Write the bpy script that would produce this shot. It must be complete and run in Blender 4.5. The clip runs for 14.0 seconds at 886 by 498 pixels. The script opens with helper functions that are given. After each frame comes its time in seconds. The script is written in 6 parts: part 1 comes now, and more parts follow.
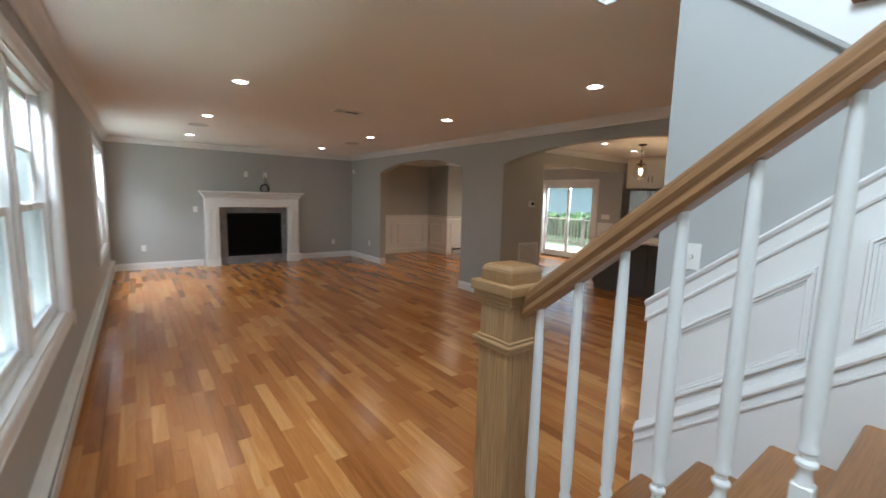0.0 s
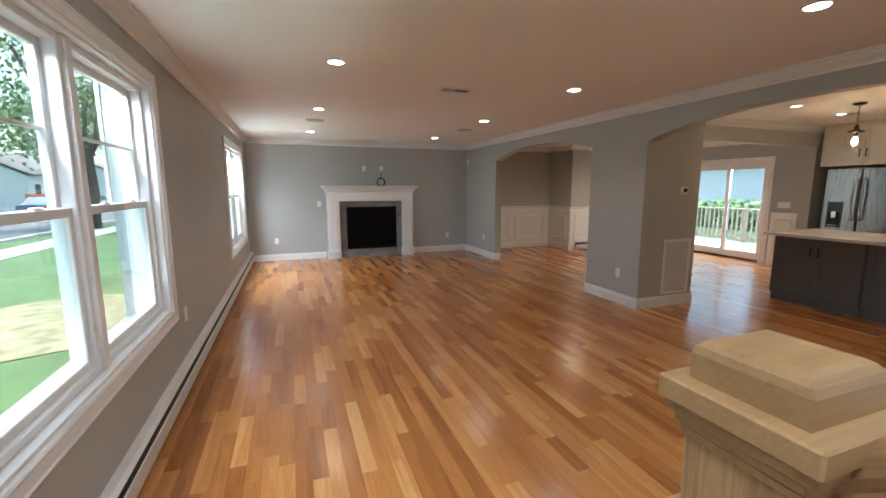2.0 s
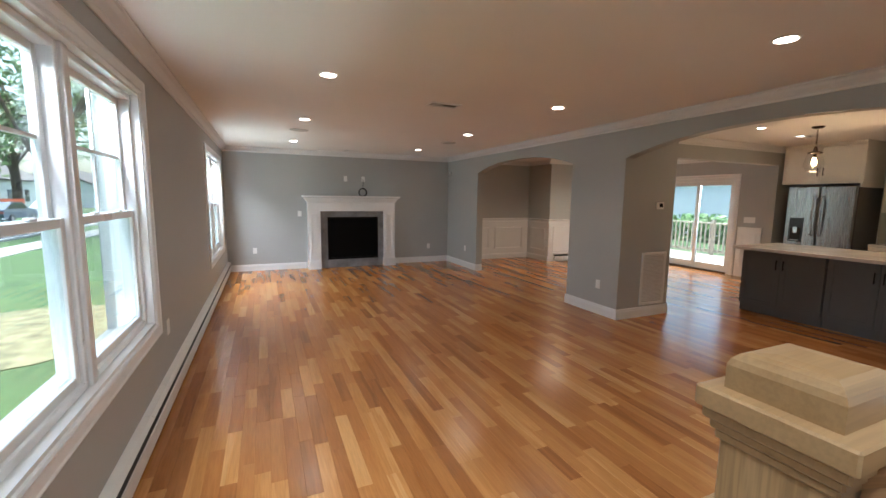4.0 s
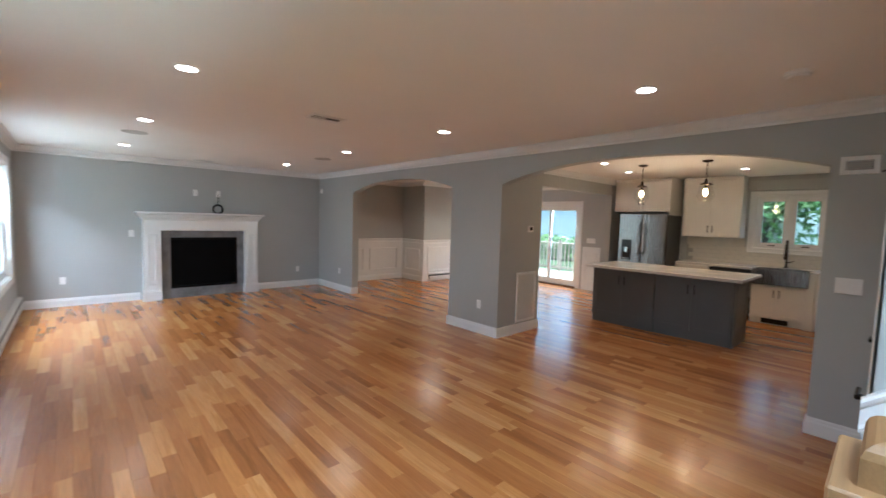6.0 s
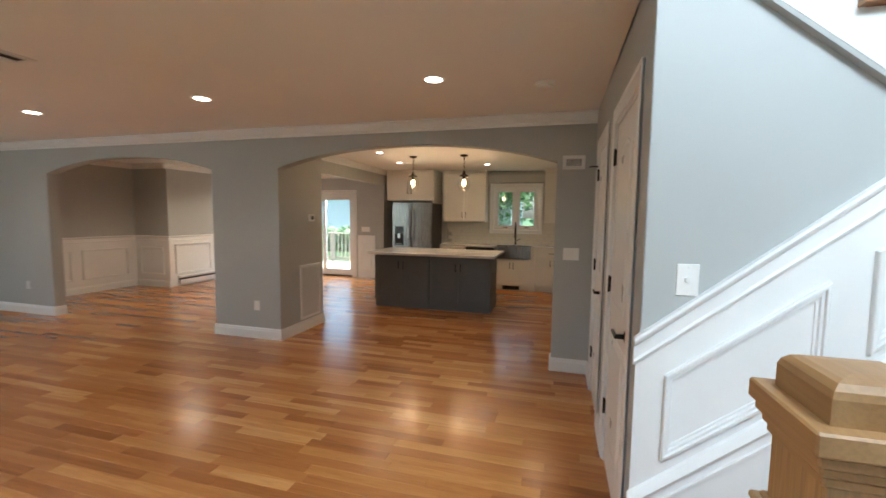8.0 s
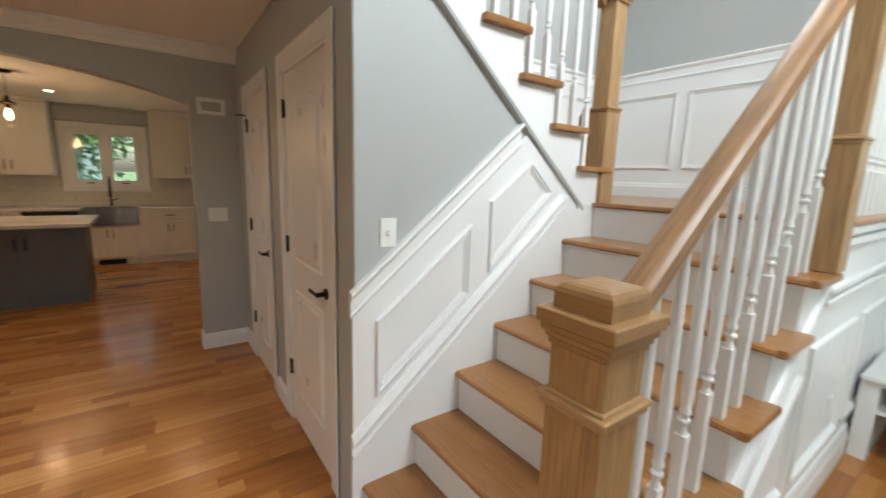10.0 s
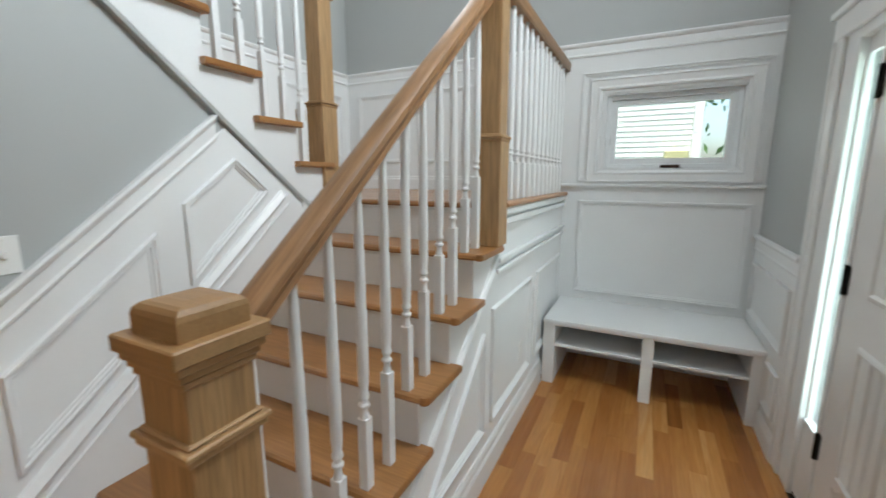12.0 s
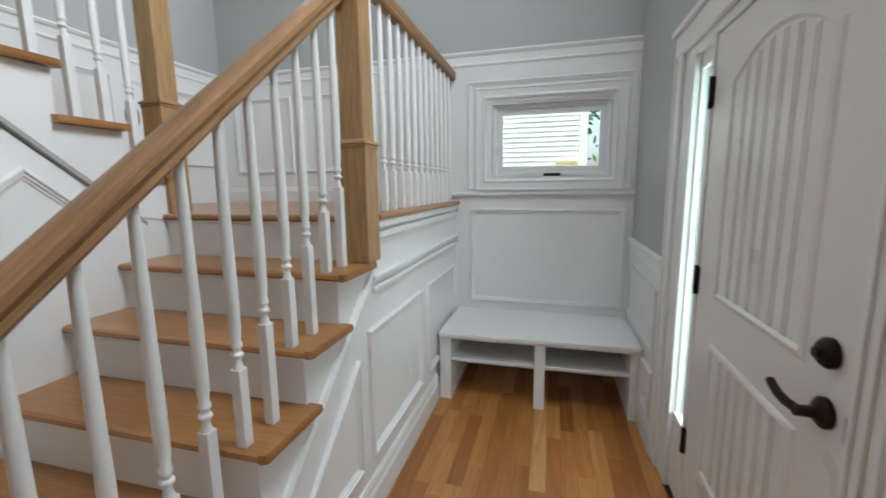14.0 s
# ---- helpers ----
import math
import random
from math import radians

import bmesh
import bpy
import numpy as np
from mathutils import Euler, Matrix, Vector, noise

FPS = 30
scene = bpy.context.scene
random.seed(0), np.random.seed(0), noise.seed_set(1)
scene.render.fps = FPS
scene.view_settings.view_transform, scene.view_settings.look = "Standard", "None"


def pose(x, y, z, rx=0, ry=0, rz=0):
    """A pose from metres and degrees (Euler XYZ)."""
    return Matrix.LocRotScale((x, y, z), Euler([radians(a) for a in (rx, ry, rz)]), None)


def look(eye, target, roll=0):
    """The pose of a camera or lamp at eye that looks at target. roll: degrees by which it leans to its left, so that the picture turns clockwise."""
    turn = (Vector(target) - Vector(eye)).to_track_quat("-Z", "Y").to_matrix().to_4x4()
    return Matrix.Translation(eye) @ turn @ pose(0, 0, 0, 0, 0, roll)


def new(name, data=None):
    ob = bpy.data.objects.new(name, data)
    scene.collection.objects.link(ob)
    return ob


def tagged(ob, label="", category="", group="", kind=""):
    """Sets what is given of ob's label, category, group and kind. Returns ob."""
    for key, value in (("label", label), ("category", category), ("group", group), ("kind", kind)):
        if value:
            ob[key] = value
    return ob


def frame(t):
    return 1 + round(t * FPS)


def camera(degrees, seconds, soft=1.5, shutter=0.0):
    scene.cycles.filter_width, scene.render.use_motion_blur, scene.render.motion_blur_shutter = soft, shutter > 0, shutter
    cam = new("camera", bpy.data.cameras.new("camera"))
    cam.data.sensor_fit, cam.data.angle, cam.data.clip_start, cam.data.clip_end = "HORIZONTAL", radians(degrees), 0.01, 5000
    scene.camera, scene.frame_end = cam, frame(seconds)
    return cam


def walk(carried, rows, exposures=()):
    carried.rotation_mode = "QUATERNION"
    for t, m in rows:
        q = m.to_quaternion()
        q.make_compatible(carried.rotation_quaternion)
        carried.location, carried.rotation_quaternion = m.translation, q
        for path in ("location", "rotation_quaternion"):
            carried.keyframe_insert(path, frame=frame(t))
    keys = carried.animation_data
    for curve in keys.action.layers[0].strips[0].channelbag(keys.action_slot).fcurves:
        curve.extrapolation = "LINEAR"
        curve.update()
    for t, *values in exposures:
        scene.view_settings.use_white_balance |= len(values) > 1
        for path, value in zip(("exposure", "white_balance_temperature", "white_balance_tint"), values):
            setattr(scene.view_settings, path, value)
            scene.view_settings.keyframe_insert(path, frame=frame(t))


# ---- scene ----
cam = camera(94.6, 14.0, shutter=0.35)
PATH = [
    (0, (-0.006, 0.017, 1.509), (1.184, 1.605, 1.263), 1.5),
    (0.5, (0.05, 0.343, 1.501), (1.404, 1.789, 1.224), 1.4),
    (1, (0.199, 0.531, 1.513), (1.448, 2.076, 1.283), 1.3),
    (1.5, (0.361, 0.596, 1.504), (1.228, 2.378, 1.232), 2.1),
    (2, (0.384, 0.593, 1.497), (1.069, 2.449, 1.2), -0.1),
    (2.2, (0.361, 0.589, 1.514), (1.018, 2.453, 1.206), -0.4),
    (4.3, (0.223, 0.608, 1.517), (1.041, 2.42, 1.291), 0.6),
    (4.5, (0.177, 0.619, 1.523), (1.006, 2.426, 1.312), 0.4),
    (5, (0.155, 0.736, 1.548), (1.03, 2.526, 1.376), 0.2),
    (5.5, (0.193, 0.846, 1.546), (1.268, 2.527, 1.4), 1.7),
    (6, (0.199, 0.923, 1.546), (1.54, 2.4, 1.404), 1.7),
    (6.5, (0.17, 1.028, 1.552), (1.709, 2.296, 1.398), 0.7),
    (7, (0.168, 1.112, 1.543), (1.862, 2.163, 1.384), 0.4),
    (7.2, (0.161, 1.123, 1.523), (1.907, 2.086, 1.368), 0.4),
    (9.3, (0.48, 1.539, 1.503), (2.407, 1.075, 1.23), 0.9),
    (9.5, (0.48, 1.56, 1.515), (2.345, 0.904, 1.214), 0.9),
    (10, (0.454, 1.558, 1.506), (2.06, 0.415, 1.169), 1.8),
    (10.5, (0.419, 1.484, 1.502), (1.875, 0.151, 1.177), 1.7),
    (11, (0.385, 1.416, 1.511), (1.739, -0.022, 1.195), 1.0),
    (11.5, (0.31, 1.342, 1.515), (1.483, -0.246, 1.196), 0.3),
    (12, (0.216, 1.272, 1.518), (1.096, -0.49, 1.172), 0.1),
    (12.5, (0.153, 1.213, 1.508), (0.786, -0.649, 1.145), 0.1),
    (13, (0.113, 1.161, 1.506), (0.527, -0.759, 1.131), 0.2),
    (13.5, (0.053, 1.115, 1.504), (0.363, -0.825, 1.133), -0.0),
    (14, (0.084, 1.041, 1.515), (0.596, -0.869, 1.215), -0.7),
]
EXPO = [(0, 2.25, 6100, 8), (1, 2.5, 6100, 9), (2, 2.55, 6000, 9), (4.5, 2.5, 6000, 10), (5.5, 2.65, 6700, 16), (6, 2.8, 5400, 7), (6.5, 2.85, 4900, 3), (7, 2.85, 5400, 5), (7.2, 2.85, 5500, 5), (9.3, 2.55, 6900, 10), (10, 2.5, 6900, 10), (11, 2.3, 6700, 10), (12, 2.05, 6700, 10), (13, 1.95, 6800, 13), (14, 1.9, 6700, 13)]
walk(cam, [(t, look(eye, target, roll)) for t, eye, target, roll in PATH], EXPO)

# ---- world, sun, lamps ----
world = bpy.data.worlds.new("sky")
scene.world = world
world.use_nodes = True
wn = world.node_tree.nodes
sky = wn.new("ShaderNodeTexSky")
sky.sky_type, sky.sun_disc = "NISHITA", False
sky.sun_elevation, sky.sun_rotation = radians(74.4), radians(4.6)
sky.air_density, sky.dust_density, sky.ozone_density = 1.0, 4.0, 1.0
wn["Background"].inputs[1].default_value = 0.15
world.node_tree.links.new(sky.outputs[0], wn["Background"].inputs[0])

CEIL, SOUTHY = 2.47, -2.28


def lamp(name, kind, m, power, colour=(1, 1, 1), **more):
    data = bpy.data.lights.new(name, kind)
    data.energy, data.color = power, colour
    if kind == "SUN":
        data.angle = more["angle"]
    if kind == "AREA":
        data.shape, data.size, data.size_y = "RECTANGLE", more["size"][0], more["size"][1]
    if kind == "SPOT":
        data.spot_size, data.spot_blend, data.shadow_soft_size = more["cone"], 0.7, 0.26
    if kind == "POINT":
        data.shadow_soft_size = 0.06
    ob = new(name, data)
    ob.matrix_world = m
    return ob


lamp("sun", "SUN", look((0.2, 2.5, 9), (0, 0, 0)), 2.2, (1.0, 0.96, 0.9), angle=radians(16))
WARM = (1.0, 0.88, 0.74)
LIVING_SPOTS = [(0.77, y) for y in (2.03, 4.05, 6.1, 8.3)] + [(3.12, y) for y in (2.13, 4.18, 6.25, 8.45)]
KITCHEN_SPOTS = [(6.2, 3.95), (7.4, 4.1), (7.9, 2.55), (6.2, 1.4)]
# dining pair is assumed: added to brighten and warm the dining wall
DINING_FILL_SPOTS = [(6.0, 7.6), (7.9, 7.6)]
for x, y in LIVING_SPOTS:
    lamp("downlight_lamp", "SPOT", look((x, y, CEIL - 0.04), (x, y, 0)), 4.0, WARM, cone=radians(140))
for x, y in KITCHEN_SPOTS + DINING_FILL_SPOTS:
    lamp("downlight_lamp", "SPOT", look((x, y, CEIL - 0.02), (x, y, 0)), 16.0 if y > 6 else 2.8, (1.0, 0.78, 0.55) if y > 6 else (1.0, 0.68, 0.40), cone=radians(150))
PENDANTS = [(6.7, 2.72), (6.7, 3.58)]
for x, y in PENDANTS:
    lamp("pendant_lamp", "POINT", pose(x, y, 1.96), 1.2, (1.0, 0.66, 0.36))

# area lamps added at unseen, assumed upper windows to brighten the stairwell
lamp("upper_fill_light", "AREA", look((-0.69, 0.0, 4.0), (1.9, 0.0, 1.2)), 32, (0.83, 0.93, 1.0), size=(1.0, 1.3))
lamp("landing_fill_light", "AREA", look((2.1, SOUTHY + 0.02, 4.1), (1.2, 0.5, 1.8)), 5, (0.92, 0.97, 1.0), size=(0.9, 1.1))
# skylight in the window openings
DAY = (0.93, 0.97, 1.0)
lamp("front_window_light", "AREA", look((-0.63, 2.86, 2.115), (0.37, 2.86, 1.115)), 8, DAY, size=(1.86, 0.06))
lamp("far_window_light", "AREA", look((-0.62, 7.97, 1.36), (0.4, 7.97, 1.2)), 5.5, DAY, size=(1.9, 1.44))
lamp("far_window_light", "AREA", look((-0.60, 7.97, 2.085), (0.40, 7.97, 1.085)), 26, DAY, size=(1.86, 0.06))
# light thrown up by the lawn
for y, z in ((2.86, 0.652), (7.97, 0.612)):
    lamp("lawn_light", "AREA", look((-0.595, y, z), (0.405, y, z + 1.1)), 7, (0.97, 1.0, 0.93), size=(1.86, 0.03))
lamp("patio_door_light", "AREA", look((9.30, 6.8, 1.93), (8.3, 6.8, 0.93)), 16, DAY, size=(1.5, 0.06))
# daylight of the sidelight beside the hinges
lamp("sidelight_light", "AREA", look((-0.62, -0.954, 1.2), (1.0, -0.954, 1.2)), 1.7, (0.85, 1.0, 0.98), size=(0.2, 1.58))


# ---- materials ----
def material(name, colour, rough=0.5, metal=0.0, spread=0.05, grain=6.0, fine=120.0, bump=0.1, clear=0.0, stretch=(1, 1, 1), dark=None, spec=0.5):
    """Painted or plain surface: two scales of colour variation, uneven gloss and fine relief."""
    m = bpy.data.materials.new(name)
    m.use_nodes = True
    t = m.node_tree
    b = t.nodes["Principled BSDF"]
    b.inputs["Metallic"].default_value = metal
    b.inputs["Specular IOR Level"].default_value = spec
    b.inputs["Coat Weight"].default_value = clear
    b.inputs["Coat Roughness"].default_value = 0.15
    tc = t.nodes.new("ShaderNodeTexCoord")
    mp = t.nodes.new("ShaderNodeMapping")
    mp.inputs["Scale"].default_value = stretch
    t.links.new(tc.outputs["Object"], mp.inputs[0])
    n1, n2 = t.nodes.new("ShaderNodeTexNoise"), t.nodes.new("ShaderNodeTexNoise")
    n1.inputs["Scale"].default_value, n2.inputs["Scale"].default_value = grain, fine
    n1.inputs["Detail"].default_value = n2.inputs["Detail"].default_value = 3
    t.links.new(mp.outputs[0], n1.inputs["Vector"])
    t.links.new(mp.outputs[0], n2.inputs["Vector"])
    add = t.nodes.new("ShaderNodeMath")
    add.operation = "MULTIPLY_ADD"
    t.links.new(n2.outputs[0], add.inputs[0])
    add.inputs[1].default_value = 0.4
    t.links.new(n1.outputs[0], add.inputs[2])
    ramp = t.nodes.new("ShaderNodeValToRGB")
    low = dark or [c * (1 - 2 * spread) for c in colour]
    high = [min(1, c * (1 + spread)) for c in colour]
    ramp.color_ramp.elements[0].position, ramp.color_ramp.elements[1].position = 0.45, 0.95
    ramp.color_ramp.elements[0].color, ramp.color_ramp.elements[1].color = (*low, 1), (*high, 1)
    t.links.new(add.outputs[0], ramp.inputs[0])
    t.links.new(ramp.outputs[0], b.inputs["Base Color"])
    mr = t.nodes.new("ShaderNodeMapRange")
    mr.inputs["To Min"].default_value, mr.inputs["To Max"].default_value = max(0.02, rough - 0.08), rough + 0.08
    t.links.new(n1.outputs[0], mr.inputs[0])
    t.links.new(mr.outputs[0], b.inputs["Roughness"])
    if bump:
        bp = t.nodes.new("ShaderNodeBump")
        bp.inputs["Strength"].default_value, bp.inputs["Distance"].default_value = bump, 0.002
        t.links.new(n2.outputs[0], bp.inputs["Height"])
        t.links.new(bp.outputs[0], b.inputs["Normal"])
    return m


def wood(name, tones, along, rough, rand=None, clear=0.2, grain=1.0, figure=1.0, slope=0.0, pores=1.0):
    """Oak: long grain along an axis, cathedral bands, pores; tone by the piece."""
    m = bpy.data.materials.new(name)
    m.use_nodes = True
    t = m.node_tree
    N, L = t.nodes.new, t.links.new
    b = t.nodes["Principled BSDF"]
    b.inputs["Coat Weight"].default_value, b.inputs["Coat Roughness"].default_value = clear, 0.12
    tc = N("ShaderNodeTexCoord")
    if rand == "island":
        r = N("ShaderNodeNewGeometry").outputs["Random Per Island"]
    else:
        r = N("ShaderNodeObjectInfo").outputs["Random"]
    shift = N("ShaderNodeVectorMath")
    shift.operation = "ADD"
    comb = N("ShaderNodeCombineXYZ")
    mul = N("ShaderNodeMath")
    mul.operation, mul.inputs[1].default_value = "MULTIPLY", 57.0
    L(r, mul.inputs[0])
    for i in range(3):
        L(mul.outputs[0], comb.inputs[i])
    turn = N("ShaderNodeMapping")
    turn.inputs["Rotation"].default_value = (slope, 0, 0)
    L(tc.outputs["Object"], turn.inputs[0])
    L(turn.outputs[0], shift.inputs[0])
    L(comb.outputs[0], shift.inputs[1])
    mp = N("ShaderNodeMapping")
    sc = [14.0 * grain] * 3
    sc["xyz".index(along)] = 0.9 * grain
    mp.inputs["Scale"].default_value = sc
    L(shift.outputs[0], mp.inputs[0])
    n1 = N("ShaderNodeTexNoise")
    n1.inputs["Scale"].default_value, n1.inputs["Detail"].default_value, n1.inputs["Distortion"].default_value = 1.0, 4, 1.2
    L(mp.outputs[0], n1.inputs["Vector"])
    wave = N("ShaderNodeMath")
    wave.operation, wave.inputs[1].default_value = "MULTIPLY", 26.0
    L(n1.outputs[0], wave.inputs[0])
    sn = N("ShaderNodeMath")
    sn.operation = "SINE"
    L(wave.outputs[0], sn.inputs[0])
    mp2 = N("ShaderNodeMapping")
    sc2 = [150.0] * 3
    sc2["xyz".index(along)] = 7.0
    mp2.inputs["Scale"].default_value = sc2
    L(shift.outputs[0], mp2.inputs[0])
    n2 = N("ShaderNodeTexNoise")
    n2.inputs["Scale"].default_value, n2.inputs["Detail"].default_value = 1.0, 2
    L(mp2.outputs[0], n2.inputs["Vector"])
    ramp = N("ShaderNodeValToRGB")
    el = ramp.color_ramp.elements
    while len(el) < len(tones):
        el.new(0.5)
    for i, c in enumerate(tones):
        el[i].position = i / (len(tones) - 1)
        el[i].color = (*c, 1)
    # grain nudges the piece's tone
    g1 = N("ShaderNodeMath")
    g1.operation, g1.inputs[1].default_value = "MULTIPLY_ADD", 0.06 * figure
    L(sn.outputs[0], g1.inputs[0])
    tone = N("ShaderNodeMapRange")
    tone.inputs["To Min"].default_value, tone.inputs["To Max"].default_value = 0.1, 0.9
    L(r, tone.inputs[0])
    L(tone.outputs[0], g1.inputs[2])
    g2 = N("ShaderNodeMath")
    g2.operation, g2.inputs[1].default_value = "MULTIPLY_ADD", 0.5 * figure
    sub = N("ShaderNodeMath")
    sub.operation, sub.inputs[1].default_value = "SUBTRACT", 0.5
    L(n1.outputs[0], sub.inputs[0])
    L(sub.outputs[0], g2.inputs[0])
    L(g1.outputs[0], g2.inputs[2])
    L(g2.outputs[0], ramp.inputs[0])
    pore = N("ShaderNodeMapRange")
    pore.inputs["From Min"].default_value, pore.inputs["From Max"].default_value = 0.36, 0.6
    pore.inputs["To Min"].default_value, pore.inputs["To Max"].default_value = 1 - 0.26 * pores, 1 + 0.06 * pores
    L(n2.outputs[0], pore.inputs[0])
    mix = N("ShaderNodeMix")
    mix.data_type, mix.blend_type = "RGBA", "MULTIPLY"
    mix.inputs["Factor"].default_value = 1.0
    L(ramp.outputs[0], mix.inputs["A"])
    L(pore.outputs[0], mix.inputs["B"])
    L(mix.outputs["Result"], b.inputs["Base Color"])
    mr = N("ShaderNodeMapRange")
    mr.inputs["To Min"].default_value, mr.inputs["To Max"].default_value = rough - 0.05, rough + 0.07
    L(n1.outputs[0], mr.inputs[0])
    L(mr.outputs[0], b.inputs["Roughness"])
    bp = N("ShaderNodeBump")
    bp.inputs["Strength"].default_value, bp.inputs["Distance"].default_value = 0.12, 0.001
    L(n2.outputs[0], bp.inputs["Height"])
    L(bp.outputs[0], b.inputs["Normal"])
    return m


def glass(name, tint=(0.93, 0.97, 0.96)):
    m = bpy.data.materials.new(name)
    m.use_nodes = True
    t = m.node_tree
    t.nodes.remove(t.nodes["Principled BSDF"])
    tr, gl, mx, lw, pw, ad = (t.nodes.new("ShaderNode" + n) for n in ("BsdfTransparent", "BsdfGlossy", "MixShader", "LayerWeight", "Math", "Math"))
    tr.inputs[0].default_value = (*tint, 1)
    gl.inputs["Roughness"].default_value = 0.01
    lw.inputs[0].default_value = 0.5
    pw.operation, pw.inputs[1].default_value = "POWER", 5.0
    ad.operation, ad.inputs[1].default_value, ad.inputs[2].default_value = "MULTIPLY_ADD", 0.9, 0.03
    t.links.new(lw.outputs["Facing"], pw.inputs[0])
    t.links.new(pw.outputs[0], ad.inputs[0])
    t.links.new(ad.outputs[0], mx.inputs[0])
    t.links.new(tr.outputs[0], mx.inputs[1])
    t.links.new(gl.outputs[0], mx.inputs[2])
    t.links.new(mx.outputs[0], t.nodes["Material Output"].inputs[0])
    return m


def glow(name, colour, strength):
    m = bpy.data.materials.new(name)
    m.use_nodes = True
    b = m.node_tree.nodes["Principled BSDF"]
    b.inputs["Base Color"].default_value = (*colour, 1)
    b.inputs["Emission Color"].default_value = (*colour, 1)
    b.inputs["Emission Strength"].default_value = strength
    return m


OAK = [(0.25, 0.088, 0.022), (0.325, 0.119, 0.030), (0.38, 0.147, 0.038), (0.42, 0.169, 0.045), (0.465, 0.198, 0.055), (0.53, 0.243, 0.074), (0.62, 0.328, 0.12)]
FLOOR_PIECE = wood("floor oak", OAK, "y", 0.23, clear=0.17, grain=0.7, figure=0.95, pores=0.4)
FLOOR_REST = wood("floor oak joined", OAK, "y", 0.23, "island", clear=0.17, grain=0.7, figure=0.95, pores=0.4)
TREAD = wood("stair oak", [(0.26, 0.112, 0.034), (0.36, 0.163, 0.053), (0.44, 0.213, 0.078)], "x", 0.3, figure=1.2, pores=0.6)
POST = wood("post oak", [(0.31, 0.170, 0.068), (0.39, 0.228, 0.100), (0.46, 0.285, 0.138)], "z", 0.4, clear=0.1, figure=1.4)
CAPW = wood("cap oak", [(0.31, 0.170, 0.068), (0.39, 0.228, 0.100), (0.46, 0.285, 0.138)], "x", 0.42, clear=0.05, figure=1.0, pores=0.4)
RAIL = wood("rail oak", [(0.28, 0.142, 0.06), (0.36, 0.19, 0.085), (0.43, 0.235, 0.11)], "y", 0.42, clear=0.05, figure=1.4)
RAIL_SLOPE = wood("sloping rail oak", [(0.28, 0.142, 0.06), (0.36, 0.19, 0.085), (0.43, 0.235, 0.11)], "y", 0.42, clear=0.05, figure=1.4, slope=math.atan2(0.2, 0.2385))
GREY = material("grey wall paint", (0.43, 0.445, 0.44), 0.55, spread=0.02, grain=1.5, fine=260, bump=0.12)
CEILING = material("ceiling paint", (0.89, 0.885, 0.87), 0.6, spread=0.015, grain=1.2, fine=240, bump=0.1)
WHITE = material("white trim paint", (0.80, 0.81, 0.81), 0.32, spread=0.015, grain=3, fine=90, bump=0.04)
DOORW = material("white door paint", (0.78, 0.775, 0.76), 0.3, spread=0.015, grain=4, fine=110, bump=0.06)
VINYL = material("white window vinyl", (0.80, 0.82, 0.83), 0.3, spread=0.01, bump=0.02)
ENAMEL = material("heater enamel", (0.74, 0.73, 0.70), 0.35, spread=0.03, bump=0.03)
# near-black: shade of slots, grilles and recesses as colour; also dark appliance parts
SLOT = material("slot shade and black trim", (0.02, 0.02, 0.02), 0.7, bump=0)
BLACK = material("matte black metal", (0.018, 0.017, 0.016), 0.38, metal=0.7, spread=0.2, grain=30, bump=0.05)
BRONZE = material("dark bronze", (0.035, 0.022, 0.015), 0.42, metal=0.8, spread=0.2, grain=30, bump=0.05)
PLASTIC = material("white plastic", (0.82, 0.82, 0.80), 0.3, spread=0.01, bump=0)
SLATE = material("grey stone tile", (0.24, 0.245, 0.255), 0.45, spread=0.25, grain=5, fine=45, bump=0.2)
FIREBOX = material("black firebox", (0.008, 0.008, 0.008), 0.8, spread=0.3, grain=8, bump=0.1, spec=0.15)
FIREGLASS = material("smoked fire screen", (0.004, 0.004, 0.004), 0.8, spread=0.1, grain=4, bump=0, spec=0.08)
LOG = material("ceramic log", (0.09, 0.06, 0.045), 0.9, spread=0.4, grain=12, fine=60, bump=0.8)
ISLAND = material("grey cabinet paint", (0.122, 0.126, 0.125), 0.4, spread=0.04, grain=4, bump=0.05)
CABINET = material("cream white cabinet paint", (0.76, 0.74, 0.69), 0.38, spread=0.015, grain=4, bump=0.04)
QUARTZ = material("white quartz", (0.76, 0.75, 0.73), 0.16, spread=0.06, grain=3, fine=40, bump=0)
STEEL = material("stainless steel", (0.34, 0.335, 0.325), 0.27, metal=1.0, spread=0.04, grain=3, fine=160, bump=0.03, stretch=(1, 60, 1))
CHROME = material("polished steel", (0.6, 0.6, 0.6), 0.15, metal=1.0, bump=0)
SPLASH = material("glazed backsplash tile", (0.66, 0.64, 0.58), 0.2, spread=0.03, grain=8, bump=0.02)
GLASS = glass("window glass", (0.78, 0.83, 0.82))
CLEAR = glass("clear shade glass", (0.96, 0.96, 0.95))
BULB = glow("warm bulb", (1.0, 0.62, 0.28), 10)
DISC = glow("downlight lens", (1.0, 0.90, 0.76), 6)
GRASS = material("lawn", (0.06, 0.11, 0.035), 0.9, spread=0.3, grain=0.7, fine=30, bump=1.0, dark=(0.04, 0.075, 0.025))
ASPHALT = material("asphalt", (0.11, 0.115, 0.12), 0.85, spread=0.15, grain=0.6, fine=60, bump=0.4)
CONCRETE = material("pale concrete", (0.42, 0.41, 0.39), 0.8, spread=0.12, grain=1.5, fine=50, bump=0.3)
SIDING = material("white vinyl siding", (0.78, 0.78, 0.76), 0.5, spread=0.02, grain=2, bump=0.05)
